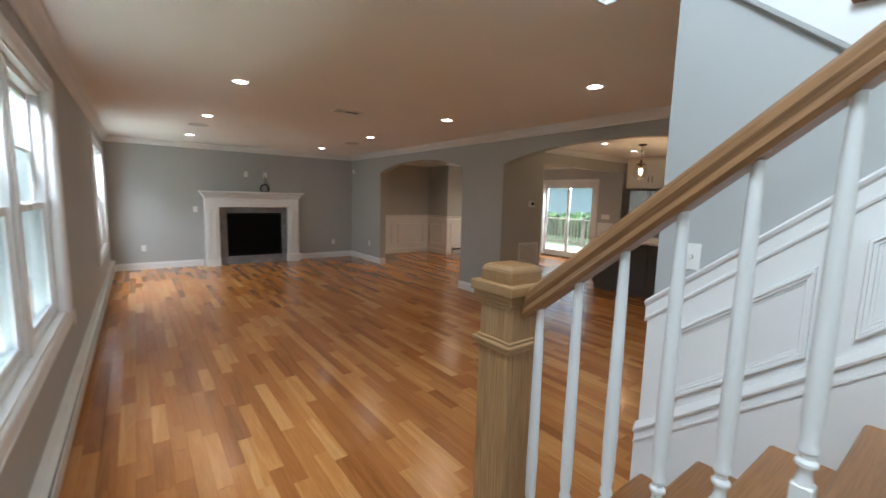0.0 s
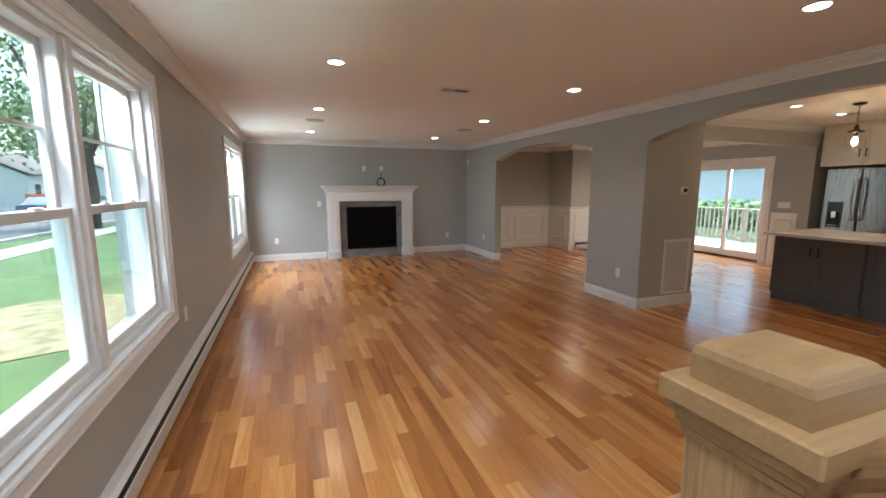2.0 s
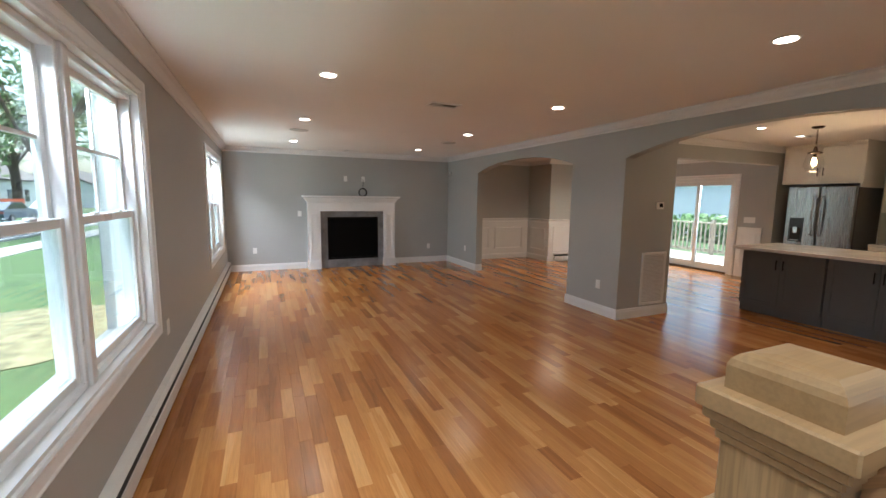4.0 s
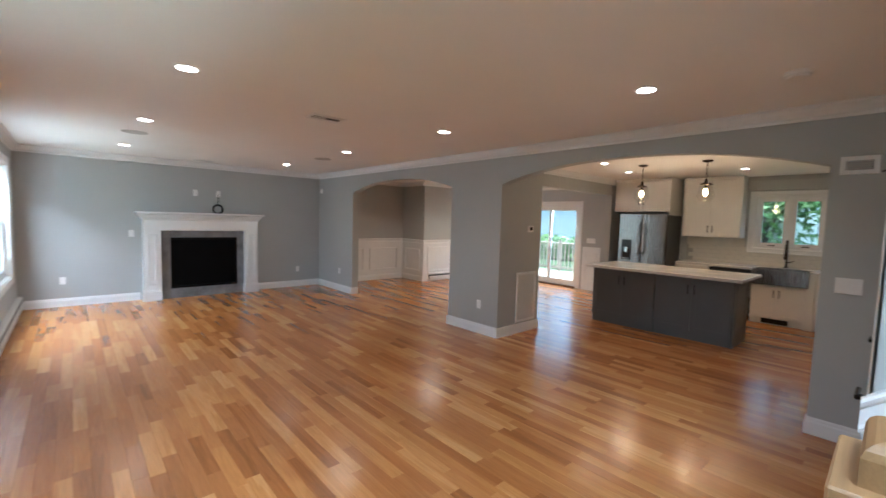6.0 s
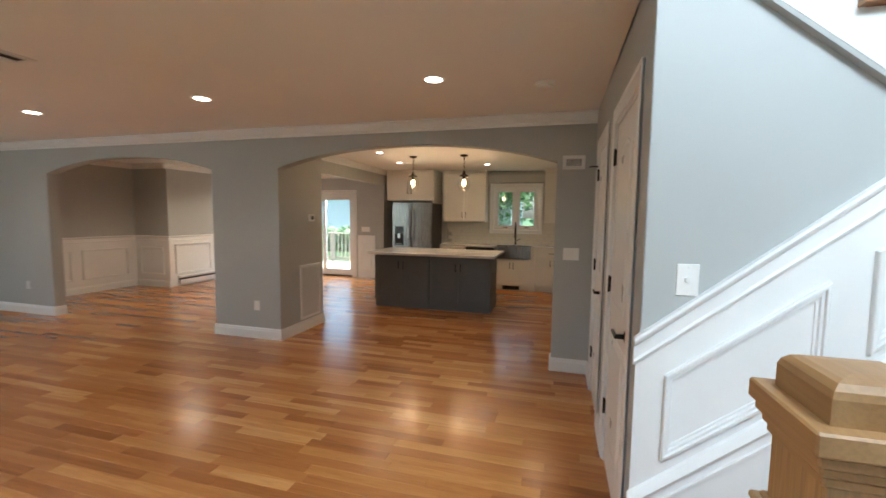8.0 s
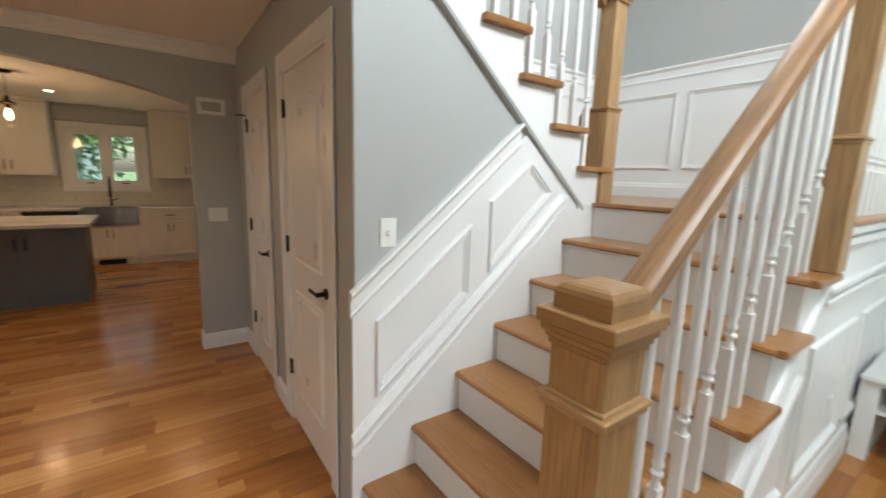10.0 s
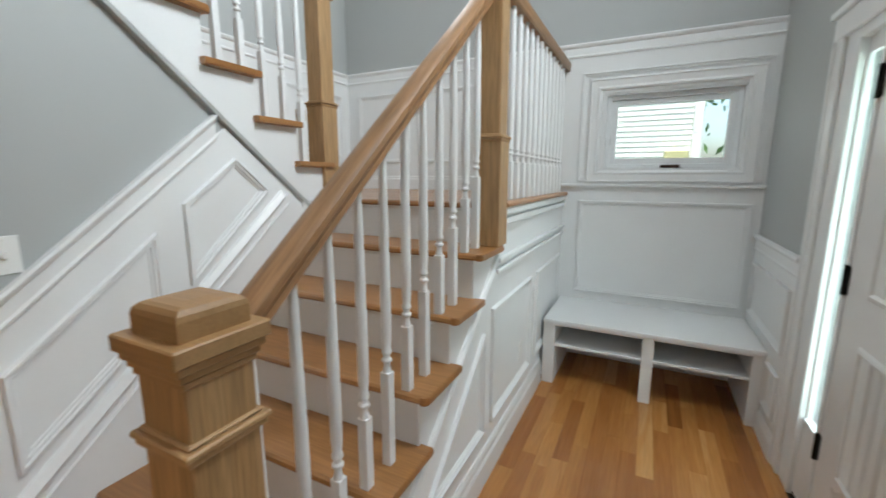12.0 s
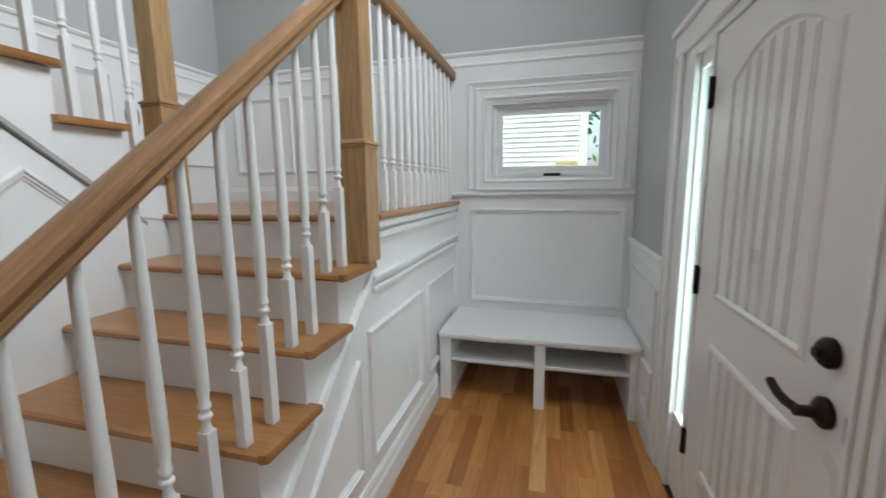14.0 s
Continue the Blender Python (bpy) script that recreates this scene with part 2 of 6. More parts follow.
ROOF = material("grey roof shingle", (0.14, 0.13, 0.125), 0.85, spread=0.25, grain=3, fine=25, bump=0.5)
LEAF = material("leaves", (0.13, 0.23, 0.07), 0.5, spread=0.4, grain=1.2, fine=9, bump=0.1, dark=(0.05, 0.11, 0.03))
BARK = material("bark", (0.10, 0.075, 0.055), 0.9, spread=0.3, grain=8, fine=40, bump=0.8, stretch=(1, 1, 0.25))
DECK = material("weathered deck wood", (0.50, 0.43, 0.35), 0.75, spread=0.2, grain=3, fine=60, bump=0.3, stretch=(1, 8, 8))
YELLOW = material("straw yellow panel", (0.55, 0.50, 0.28), 0.6, spread=0.05, bump=0.05)
RUBBER = material("black rubber", (0.02, 0.02, 0.022), 0.8, spread=0.2, bump=0.2)
CARWHITE = material("white car paint", (0.72, 0.73, 0.74), 0.2, spread=0.02, clear=0.6, bump=0)
CARBLUE = material("dull blue car paint", (0.10, 0.14, 0.20), 0.2, spread=0.05, clear=0.6, bump=0)
CARGLASS = material("car glass", (0.02, 0.025, 0.03), 0.08, spread=0.1, bump=0)
REDPAPER = material("red sticker", (0.55, 0.10, 0.075), 0.5, spread=0.05, bump=0)
INK = material("dark ink", (0.04, 0.04, 0.045), 0.6, bump=0)
GUARD = material("orange mesh barrier", (0.72, 0.12, 0.04), 0.6, spread=0.1, bump=0.1)


# ---- building helpers ----
ORIGIN = {}


def box(bm, x0, x1, y0, y1, z0, z1, bevel=0.0):
    x0, x1, y0, y1, z0, z1 = min(x0, x1), max(x0, x1), min(y0, y1), max(y0, y1), min(z0, z1), max(z0, z1)
    if not bevel:
        v = [bm.verts.new((x, y, z)) for x in (x0, x1) for y in (y0, y1) for z in (z0, z1)]
        for f in ((0, 1, 3, 2), (4, 6, 7, 5), (0, 4, 5, 1), (2, 3, 7, 6), (0, 2, 6, 4), (1, 5, 7, 3)):
            bm.faces.new([v[i] for i in f])
        return bm
    b = bevel
    # chamfered block: each face inset, joined by bevel strips
    k = {}
    for sx in (0, 1):
        for sy in (0, 1):
            for sz in (0, 1):
                X, Y, Z = (x0, x1)[sx], (y0, y1)[sy], (z0, z1)[sz]
                ix, iy, iz = X + (b, -b)[sx], Y + (b, -b)[sy], Z + (b, -b)[sz]
                k[sx, sy, sz, "x"] = bm.verts.new((X, iy, iz))
                k[sx, sy, sz, "y"] = bm.verts.new((ix, Y, iz))
                k[sx, sy, sz, "z"] = bm.verts.new((ix, iy, Z))
    for s in (0, 1):
        bm.faces.new([k[s, a, c, "x"] for a, c in ((0, 0), (1, 0), (1, 1), (0, 1))])
        bm.faces.new([k[a, s, c, "y"] for a, c in ((0, 0), (1, 0), (1, 1), (0, 1))])
        bm.faces.new([k[a, c, s, "z"] for a, c in ((0, 0), (1, 0), (1, 1), (0, 1))])
    for a in (0, 1):
        for c in (0, 1):
            bm.faces.new([k[a, c, 0, "x"], k[a, c, 1, "x"], k[a, c, 1, "y"], k[a, c, 0, "y"]])
            bm.faces.new([k[a, 0, c, "x"], k[a, 1, c, "x"], k[a, 1, c, "z"], k[a, 0, c, "z"]])
            bm.faces.new([k[0, a, c, "y"], k[1, a, c, "y"], k[1, a, c, "z"], k[0, a, c, "z"]])
            for d in (0, 1):
                bm.faces.new([k[a, c, d, "x"], k[a, c, d, "y"], k[a, c, d, "z"]])
    bmesh.ops.recalc_face_normals(bm, faces=bm.faces)
    return bm


def prism(bm, outline, place, depth):
    """An outline of (a, b) points pushed out: place(a, b, d) gives the point for d = 0 and d = depth."""
    lo = [bm.verts.new(place(a, b, 0)) for a, b in outline]
    hi = [bm.verts.new(place(a, b, depth)) for a, b in outline]
    n = len(outline)
    bm.faces.new(lo), bm.faces.new(hi[::-1])
    for i in range(n):
        bm.faces.new((lo[i], hi[i], hi[(i + 1) % n], lo[(i + 1) % n]))
    bmesh.ops.recalc_face_normals(bm, faces=bm.faces)
    return bm


def sweep(bm, profile, p0, p1, side, up=(0, 0, 1)):
    """A bar of constant profile (a along side, b along up) from p0 to p1, cut square or plumb."""
    p0, p1, side, up = Vector(p0), Vector(p1), Vector(side), Vector(up)
    rings = [[bm.verts.new(p + side * a + up * b) for a, b in profile] for p in (p0, p1)]
    n = len(profile)
    for i in range(n):
        bm.faces.new((rings[0][i], rings[1][i], rings[1][(i + 1) % n], rings[0][(i + 1) % n]))
    bm.faces.new(rings[0]), bm.faces.new(rings[1][::-1])
    bmesh.ops.recalc_face_normals(bm, faces=bm.faces)
    return bm


def lathe(bm, profile, n=16, at=(0, 0, 0), axis="z"):
    """A turned solid from (radius, height) pairs about an axis through at."""
    rings = []
    for r, h in profile:
        ring = []
        for i in range(n):
            c, s = math.cos(2 * math.pi * i / n) * r, math.sin(2 * math.pi * i / n) * r
            p = {"z": (c, s, h), "x": (h, c, s), "y": (c, h, s)}[axis]
            ring.append(bm.verts.new([a + b for a, b in zip(p, at)]))
        rings.append(ring)
    for a, b in zip(rings, rings[1:]):
        for i in range(n):
            bm.faces.new((a[i], a[(i + 1) % n], b[(i + 1) % n], b[i]))
    bm.faces.new(rings[0]), bm.faces.new(rings[-1])
    bmesh.ops.recalc_face_normals(bm, faces=bm.faces)
    return bm


def tube(bm, path, r, n=8):
    """A round bar along a bent path."""
    pts = [Vector(p) for p in path]
    rings = []
    for i, p in enumerate(pts):
        d = (pts[min(i + 1, len(pts) - 1)] - pts[max(i - 1, 0)]).normalized()
        a = d.cross(Vector((0, 0, 1)) if abs(d.z) < 0.9 else Vector((1, 0, 0))).normalized()
        b = d.cross(a)
        rings.append([bm.verts.new(p + (a * math.cos(2 * math.pi * k / n) + b * math.sin(2 * math.pi * k / n)) * r) for k in range(n)])
    for a, b in zip(rings, rings[1:]):
        for i in range(n):
            bm.faces.new((a[i], a[(i + 1) % n], b[(i + 1) % n], b[i]))
    bm.faces.new(rings[0]), bm.faces.new(rings[-1])
    bmesh.ops.recalc_face_normals(bm, faces=bm.faces)
    return bm


def inset(poly, d):
    """A convex outline moved inwards by d."""
    n, out = len(poly), []
    area = sum(poly[i][0] * poly[(i + 1) % n][1] - poly[(i + 1) % n][0] * poly[i][1] for i in range(n))
    sgn = 1 if area > 0 else -1
    for i in range(n):
        p, q, r = (Vector(poly[j % n]) for j in (i - 1, i, i + 1))
        e1, e2 = (q - p).normalized(), (r - q).normalized()
        n1, n2 = Vector((-e1.y, e1.x)) * sgn, Vector((-e2.y, e2.x)) * sgn
        bis = (n1 + n2).normalized()
        out.append(tuple(q + bis * (d / max(0.2, bis.dot(n1)))))
    return out


def moulding(bm, poly, steps, place):
    """A mitred frame round an outline; steps: (inset, height off the wall) loops from the outside in."""
    loops = [[bm.verts.new(place(a, b, h)) for a, b in inset(poly, d)] for d, h in steps]
    n = len(poly)
    for a, b in zip(loops, loops[1:]):
        for i in range(n):
            bm.faces.new((a[i], a[(i + 1) % n], b[(i + 1) % n], b[i]))
    bmesh.ops.recalc_face_normals(bm, faces=bm.faces)
    return bm


def on_west(x0=-0.5):
    return lambda a, b, d: (x0 + d, a, b)


def on_east(x0):
    return lambda a, b, d: (x0 - d, a, b)


def on_south(y0):
    return lambda a, b, d: (a, y0 + d, b)


def on_north(y0):
    return lambda a, b, d: (a, y0 - d, b)


def slab(bm, place, a0, a1, b0, b1, d0, d1, bevel=0.0):
    """A block on a wall, given along it, up it and off it."""
    p, q = place(a0, b0, d0), place(a1, b1, d1)
    return box(bm, p[0], q[0], p[1], q[1], p[2], q[2], bevel)


def part(name, bm, mat, parent=None, label="", smooth=False):
    me = bpy.data.meshes.new(name)
    o = Vector(ORIGIN.get(parent.name, (0, 0, 0))) if parent else Vector((0, 0, 0))
    if parent:
        for v in bm.verts:
            v.co -= o
    if smooth:
        for f in bm.faces:
            f.smooth = True
    bm.to_mesh(me)
    bm.free()
    me.materials.append(mat)
    ob = new(name, me)
    if smooth:
        me.set_sharp_from_angle(angle=radians(35))
    if parent:
        ob.parent = parent
        ORIGIN[ob.name] = o
    if label:
        ob["label"] = label
    return ob


SHIFT = [0.0, 0.0, 0.0]


def thing(name, at, label, category, group="", kind=""):
    ob = new(name)
    ob.location = [a + b for a, b in zip(at, SHIFT)]
    ob.empty_display_size = 0.1
    ORIGIN[ob.name] = tuple(at)
    return tagged(ob, label, category, group, kind)


def structure(name, bm, mat, label, category, smooth=False):
    return tagged(part(name, bm, mat, smooth=smooth), label, category, "", "structure")


B = bmesh.new

# ---- setting: floor, walls, ceilings ----
WEST, SOUTH, NORTH, EAST, ARCH, DOORS, STAIRX = -0.50, -2.28, 9.67, 9.15, 4.335, 0.93, 1.93
LW = -0.44
UPTOP = 5.2


def holed(bm, place, a0, a1, b0, b1, thick, holes):
    """A wall with openings cut through it: blocks between sorted openings (a0, a1, b0, b1)."""
    a = a0
    for h0, h1, w0, w1 in sorted(holes):
        if h0 > a:
            slab(bm, place, a, h0, b0, b1, 0, -thick)
        if w0 > b0:
            slab(bm, place, h0, h1, b0, w0, 0, -thick)
        if w1 < b1:
            slab(bm, place, h0, h1, w1, b1, 0, -thick)
        a = h1
    slab(bm, place, a, a1, b0, b1, 0, -thick)
    return bm


ENTRY = (-1.21, 0.415, 0.0, 2.13)
BIGWIN = (1.88, 3.84, 0.64, 2.15)
FARWIN = (6.98, 8.96, 0.60, 2.12)
# unseen upper window, assumed as a light source for the stairs
UPWIN = (-0.55, 0.55, 3.3, 4.7)
structure("floor", box(box(B(), WEST - 0.2, EAST + 0.2, 0.35, NORTH + 0.2, -0.25, -0.02), WEST - 0.2, 3.3, SOUTH - 0.2, 0.349, -0.25, -0.02), material("subfloor", (0.12, 0.08, 0.05), 0.8), "dark wooden subfloor beneath oak strip boards", "floor")
bm = B()
holed(bm, on_west(LW), 1.28, NORTH + 0.2, 0, 2.8, 0.26, [BIGWIN, FARWIN])
holed(bm, on_west(), SOUTH - 0.2, 1.28, 0, 2.8, 0.2, [ENTRY])
holed(bm, on_west(), SOUTH - 0.2, 3.4, 2.8, UPTOP, 0.2, [UPWIN])
structure("wall_west", bm, GREY, "soft grey painted front wall with windows and entry", "wall")
BENCHWIN = (-0.34, 0.58, 1.57, 2.16)
# LANDWIN is an unseen window, added for stairwell light
LANDWIN = (1.6, 2.6, 3.5, 4.7)
bm = B()
holed(bm, on_south(SOUTH), WEST, 3.1, 0, 2.8, 0.2, [BENCHWIN])
holed(bm, on_south(SOUTH), WEST, 3.1, 2.8, UPTOP, 0.2, [LANDWIN])
structure("wall_south", bm, GREY, "soft grey painted wall behind entry bench and landing", "wall")
bm = box(B(), 3.1, 3.25, SOUTH, 0.80, 0, UPTOP)
box(bm, 3.1, 3.25, 0.80, 3.2, 2.8, UPTOP)
structure("wall_stairwell", bm, GREY, "soft grey painted wall beside the upper stair flight", "wall")
structure("wall_upper", box(B(), WEST, 3.1, 3.2, 3.4, 2.8, UPTOP), GREY, "plain grey wall of the upper hall", "wall")
structure("ceiling_upper", box(B(), WEST, 3.1, SOUTH, 3.2, UPTOP, UPTOP + 0.1), CEILING, "white ceiling over the stairwell", "ceiling")
# wall under the upper flight
bm = prism(B(), [(0.93, 0.0), (0.93, 2.47), (0.868, 2.47), (-0.42, 1.39), (-0.55, 1.28), (-0.55, 0.0)], lambda a, b, d: (STAIRX + d, a, b), 0.1)
structure("wall_stair", bm, GREY, "soft grey painted wall under the upper stair flight", "wall")
# closet wall
DOOR_A, DOOR_B = (2.19, 2.90), (3.33, 3.96)
bm = holed(B(), on_south(DOORS), 2.03, ARCH, 0, CEIL, 0.12, [(*DOOR_A, 0, 2.06), (*DOOR_B, 0, 2.06)])
box(bm, 1.935, 2.03, 0.86, 0.933, 0, CEIL)
structure("wall_closets", bm, GREY, "soft grey painted wall with two closet doors", "wall")


def arch(y0, y1, spring, rise, n=22):
    pts = []
    for i in range(n + 1):
        u = i / n
        s = abs(2 * u - 1)
        pts.append((y0 + (y1 - y0) * u, spring + rise * (1 - s ** 2.3)))
    return pts


line = [(0.5, 0), (1.275, 0)] + arch(1.275, 4.375, 2.03, 0.205) + [(4.375, 0), (5.32, 0)] + arch(5.32, 8.18, 2.03, 0.185) + [(8.18, 0), (NORTH, 0), (NORTH, CEIL), (0.5, CEIL)]
structure("wall_arches", prism(B(), line, lambda a, b, d: (ARCH + d, a, b), 0.14), GREY, "soft grey painted wall with two broad arched openings", "wall")
structure("wall_pier", box(B(), ARCH + 0.14, 5.24, 4.375, 5.32, 0, CEIL), GREY, "soft grey painted pier between the arches", "wall")
structure("wall_north", box(B(), WEST, ARCH + 0.14, NORTH, NORTH + 0.2, 0, CEIL), GREY, "soft grey painted fireplace wall", "wall")
structure("wall_dining", box(B(), ARCH + 0.14, EAST, 9.6, 9.8, 0, CEIL), GREY, "soft grey painted dining room wall", "wall")
structure("wall_jog", box(B(), 6.63, EAST, 8.72, 9.6, 0, CEIL), GREY, "soft grey painted projecting wall corner", "wall")
PATIO = (5.98, 7.62, 0.0, 2.0)
KWIN = (1.66, 2.60, 1.22, 2.12)
structure("wall_east", holed(B(), on_east(EAST), 0.5, 9.6, 0, CEIL, 0.2, [PATIO, KWIN]), GREY, "soft grey painted back wall with patio door and kitchen window", "wall")
structure("wall_kitchen", box(B(), ARCH + 0.14, EAST, 0.35, 0.5, 0, CEIL), GREY, "plain grey kitchen end wall", "wall")
structure("wall_stub", box(B(), 8.55, EAST, 4.93, 5.07, 0, CEIL), GREY, "soft grey painted stub wall beside the refrigerator", "wall")
structure("beam", box(B(), 5.24, 8.55, 4.93, 5.07, 2.16, CEIL), GREY, "soft grey painted ceiling beam", "beam")
bm = B()
box(bm, WEST, ARCH, 1.28, NORTH, CEIL, 2.8)
box(bm, STAIRX - 0.03, ARCH, 0.93, 1.28, CEIL, 2.8)
structure("ceiling", bm, CEILING, "white painted living room ceiling", "ceiling")
structure("ceiling_kitchen", box(B(), ARCH + 0.14, EAST, 0.5, 9.6, CEIL, 2.8), CEILING, "white painted kitchen and dining ceiling", "ceiling")
bm = B()
box(bm, WEST, STAIRX - 0.03, 1.262, 1.28, CEIL - 0.004, 2.86)
box(bm, STAIRX - 0.048, STAIRX - 0.03, 0.95, 1.262, CEIL - 0.004, 2.86)
structure("trim_stairwell", bm, WHITE, "white fascia round the stairwell opening", "trim")

# crown, baseboards
CROWN = [(0, 0), (0.085, 0), (0.085, -0.014), (0.07, -0.02), (0.055, -0.042), (0.03, -0.062), (0.02, -0.07), (0.02, -0.085), (0.012, -0.1), (0, -0.1)]
bm = B()
Z = CEIL - 0.001
sweep(bm, CROWN, (ARCH, DOORS, Z), (ARCH, NORTH, Z), (-1, 0, 0))
sweep(bm, CROWN, (WEST, NORTH, Z), (ARCH, NORTH, Z), (0, -1, 0))
sweep(bm, CROWN, (LW, 1.28, Z), (LW, NORTH, Z), (1, 0, 0))
sweep(bm, CROWN, (5.24, 4.93, Z), (EAST, 4.93, Z), (0, -1, 0))
sweep(bm, CROWN, (5.24, 4.375, Z), (5.24, 5.32, Z), (1, 0, 0))
sweep(bm, CROWN, (ARCH + 0.14, 9.6, Z), (6.63, 9.6, Z), (0, -1, 0))
sweep(bm, CROWN, (6.63, 8.72, Z), (6.63, 9.6, Z), (-1, 0, 0))
sweep(bm, CROWN, (6.55, 8.72, Z), (EAST, 8.72, Z), (0, -1, 0))
sweep(bm, CROWN, (EAST, 5.07, Z), (EAST, 8.72, Z), (-1, 0, 0))
structure("trim_crown", bm, WHITE, "white crown moulding along the ceiling", "trim")
BASE = [(0, 0), (0.016, 0), (0.016, 0.095), (0.011, 0.108), (0.011, 0.118), (0.005, 0.132), (0, 0.132)]
bm = B()
for p, q, s in (((-0.38, NORTH, 0), (1.05, NORTH, 0), (0, -1, 0)), ((2.945, NORTH, 0), (ARCH, NORTH, 0), (0, -1, 0)),
                ((ARCH, 8.164, 0), (ARCH, NORTH, 0), (-1, 0, 0)), ((ARCH - 0.016, 8.18, 0), (ARCH + 0.14, 8.18, 0), (0, -1, 0)),
                ((ARCH, 4.375, 0), (ARCH, 5.32, 0), (-1, 0, 0)), ((ARCH - 0.016, 4.375, 0), (5.256, 4.375, 0), (0, -1, 0)),
                ((ARCH - 0.016, 5.32, 0), (5.256, 5.32, 0), (0, 1, 0)), ((5.24, 4.375, 0), (5.24, 5.32, 0), (1, 0, 0)),
                ((ARCH, DOORS, 0), (ARCH, 1.275, 0), (-1, 0, 0)), ((ARCH - 0.016, 1.275, 0), (ARCH + 0.14, 1.275, 0), (0, 1, 0)),
                ((4.05, DOORS, 0), (ARCH, DOORS, 0), (0, 1, 0)), ((2.97, DOORS, 0), (3.24, DOORS, 0), (0, 1, 0)), ((8.55, 4.93, 0), (8.55, 5.07, 0), (-1, 0, 0)),
                ((WEST, 0.46, 0), (WEST, 1.28, 0), (1, 0, 0))):
    sweep(bm, BASE, p, q, s)
structure("baseboard", bm, WHITE, "white moulded baseboard along the walls", "baseboard")

# ---- wainscot ----
PANEL = [(0, 0), (0.001, 0.017), (0.004, 0.020), (0.012, 0.020), (0.014, 0.011), (0.024, 0.013), (0.027, 0.005), (0.035, 0.005), (0.036, 0.0)]
RAILP = [(0, 0), (0.02, 0.0), (0.024, 0.012), (0.018, 0.022), (0.018, 0.07), (0.03, 0.08), (0.036, 0.095), (0.03, 0.105), (0, 0.105)]


def wainscot(name, label):
    return thing(name, (0, 0, 0), label, "wainscot", "", "structure")


def panels(owner, place, polys, mat=WHITE):
    for p in polys:
        part("panel_moulding", moulding(B(), p, PANEL, place), mat, owner)


def rect(a0, a1, b0, b1):
    return [(a0, b0), (a1, b0), (a1, b1), (a0, b1)]


# sloping wainscot beside the lower flight
w = wainscot("wainscot_stair", "white sloping panelled wainscot along the stair wall")
P = on_east(STAIRX)
part("backing", prism(B(), [(0.945, 0.0), (0.945, 0.98), (0.03, 1.73), (-0.42, 1.37), (-0.55, 1.27), (-0.55, 0)], lambda a, b, d: (STAIRX - d, a, b), 0.012), WHITE, w)
P2 = on_east(STAIRX - 0.012)
panels(w, P2, [[(0.845, 0.59), (0.845, 0.925), (0.365, 1.305), (0.365, 0.97)], [(0.25, 1.065), (0.25, 1.41), (-0.005, 1.605), (-0.18, 1.452)]])
part("chair_rail", sweep(B(), RAILP, (STAIRX, 0.955, 0.952), (STAIRX, 0.075, 1.678), (-1, 0, 0)), WHITE, w)
part("skirt_board", prism(B(), [(0.955, 0.0), (0.955, 0.40), (-0.30, 1.435), (-0.44, 1.32), (-0.44, 0.9), (0.6, 0)], lambda a, b, d: (STAIRX - 0.012 - d, a, b), 0.013), WHITE, w)
part("skirt_cap", sweep(B(), [(0, 0), (0.026, 0), (0.03, 0.012), (0.022, 0.03), (0.014, 0.045), (0, 0.05)], (STAIRX - 0.012, 0.955, 0.395), (STAIRX - 0.012, -0.255, 1.401), (-1, 0, 0)), WHITE, w)
part("skirt_bead", sweep(B(), [(0, 0), (0.022, 0.004), (0.022, 0.016), (0, 0.02)], (STAIRX - 0.012, 0.955, 0.335), (STAIRX - 0.012, -0.29, 1.367), (-1, 0, 0)), WHITE, w)

# bench wall
w = wainscot("wainscot_bench", "white panelled wall behind the entry bench")
P = on_south(SOUTH)
for a0, a1, b0, b1 in ((WEST, BENCHWIN[0], 0, 2.46), (BENCHWIN[1], 0.90, 0, 2.46), (BENCHWIN[0], BENCHWIN[1], 0, BENCHWIN[2]), (BENCHWIN[0], BENCHWIN[1], BENCHWIN[3], 2.46)):
    part("backing", slab(B(), P, a0, a1, b0, b1, 0, 0.012), WHITE, w)
part("backing", box(B(), 0.90, 3.09, SOUTH, SOUTH + 0.012, 1.4, 2.46), WHITE, w)
part("chair_rail", sweep(B(), RAILP, (WEST, SOUTH, 2.44), (3.1, SOUTH, 2.44), (0, 1, 0)), WHITE, w)
part("ledge", box(B(), WEST, 0.88, SOUTH, SOUTH + 0.045, 1.445, 1.468, 0.004), WHITE, w)
P = on_south(SOUTH + 0.012)
panels(w, P, [rect(-0.44, 0.73, 0.57, 1.335), rect(-0.47, 0.75, 1.49, 2.32), rect(1.0, 1.57, 1.66, 2.32), rect(1.67, 2.25, 1.66, 2.32), rect(2.35, 2.945, 1.66, 2.32)])
part("baseboard", sweep(B(), BASE, (0.92, SOUTH + 0.012, 1.4), (3.1, SOUTH + 0.012, 1.4), (0, 1, 0)), WHITE, w)
w = wainscot("wainscot_landing", "white panelled wainscot on the landing side wall")
part("backing", box(B(), 3.088, 3.1, SOUTH, -0.45, 1.4, 2.46), WHITE, w)
part("chair_rail", sweep(B(), RAILP, (3.1, SOUTH, 2.44), (3.1, -0.45, 2.44), (-1, 0, 0)), WHITE, w)
panels(w, on_east(3.088), [rect(-2.15, -1.4, 1.72, 2.32), rect(-1.25, -0.6, 1.72, 2.32)])
part("chair_rail", sweep(B(), RAILP, (3.1, -0.45, 2.44), (3.1, 1.2, 3.82), (-1, 0, 0)), WHITE, w)
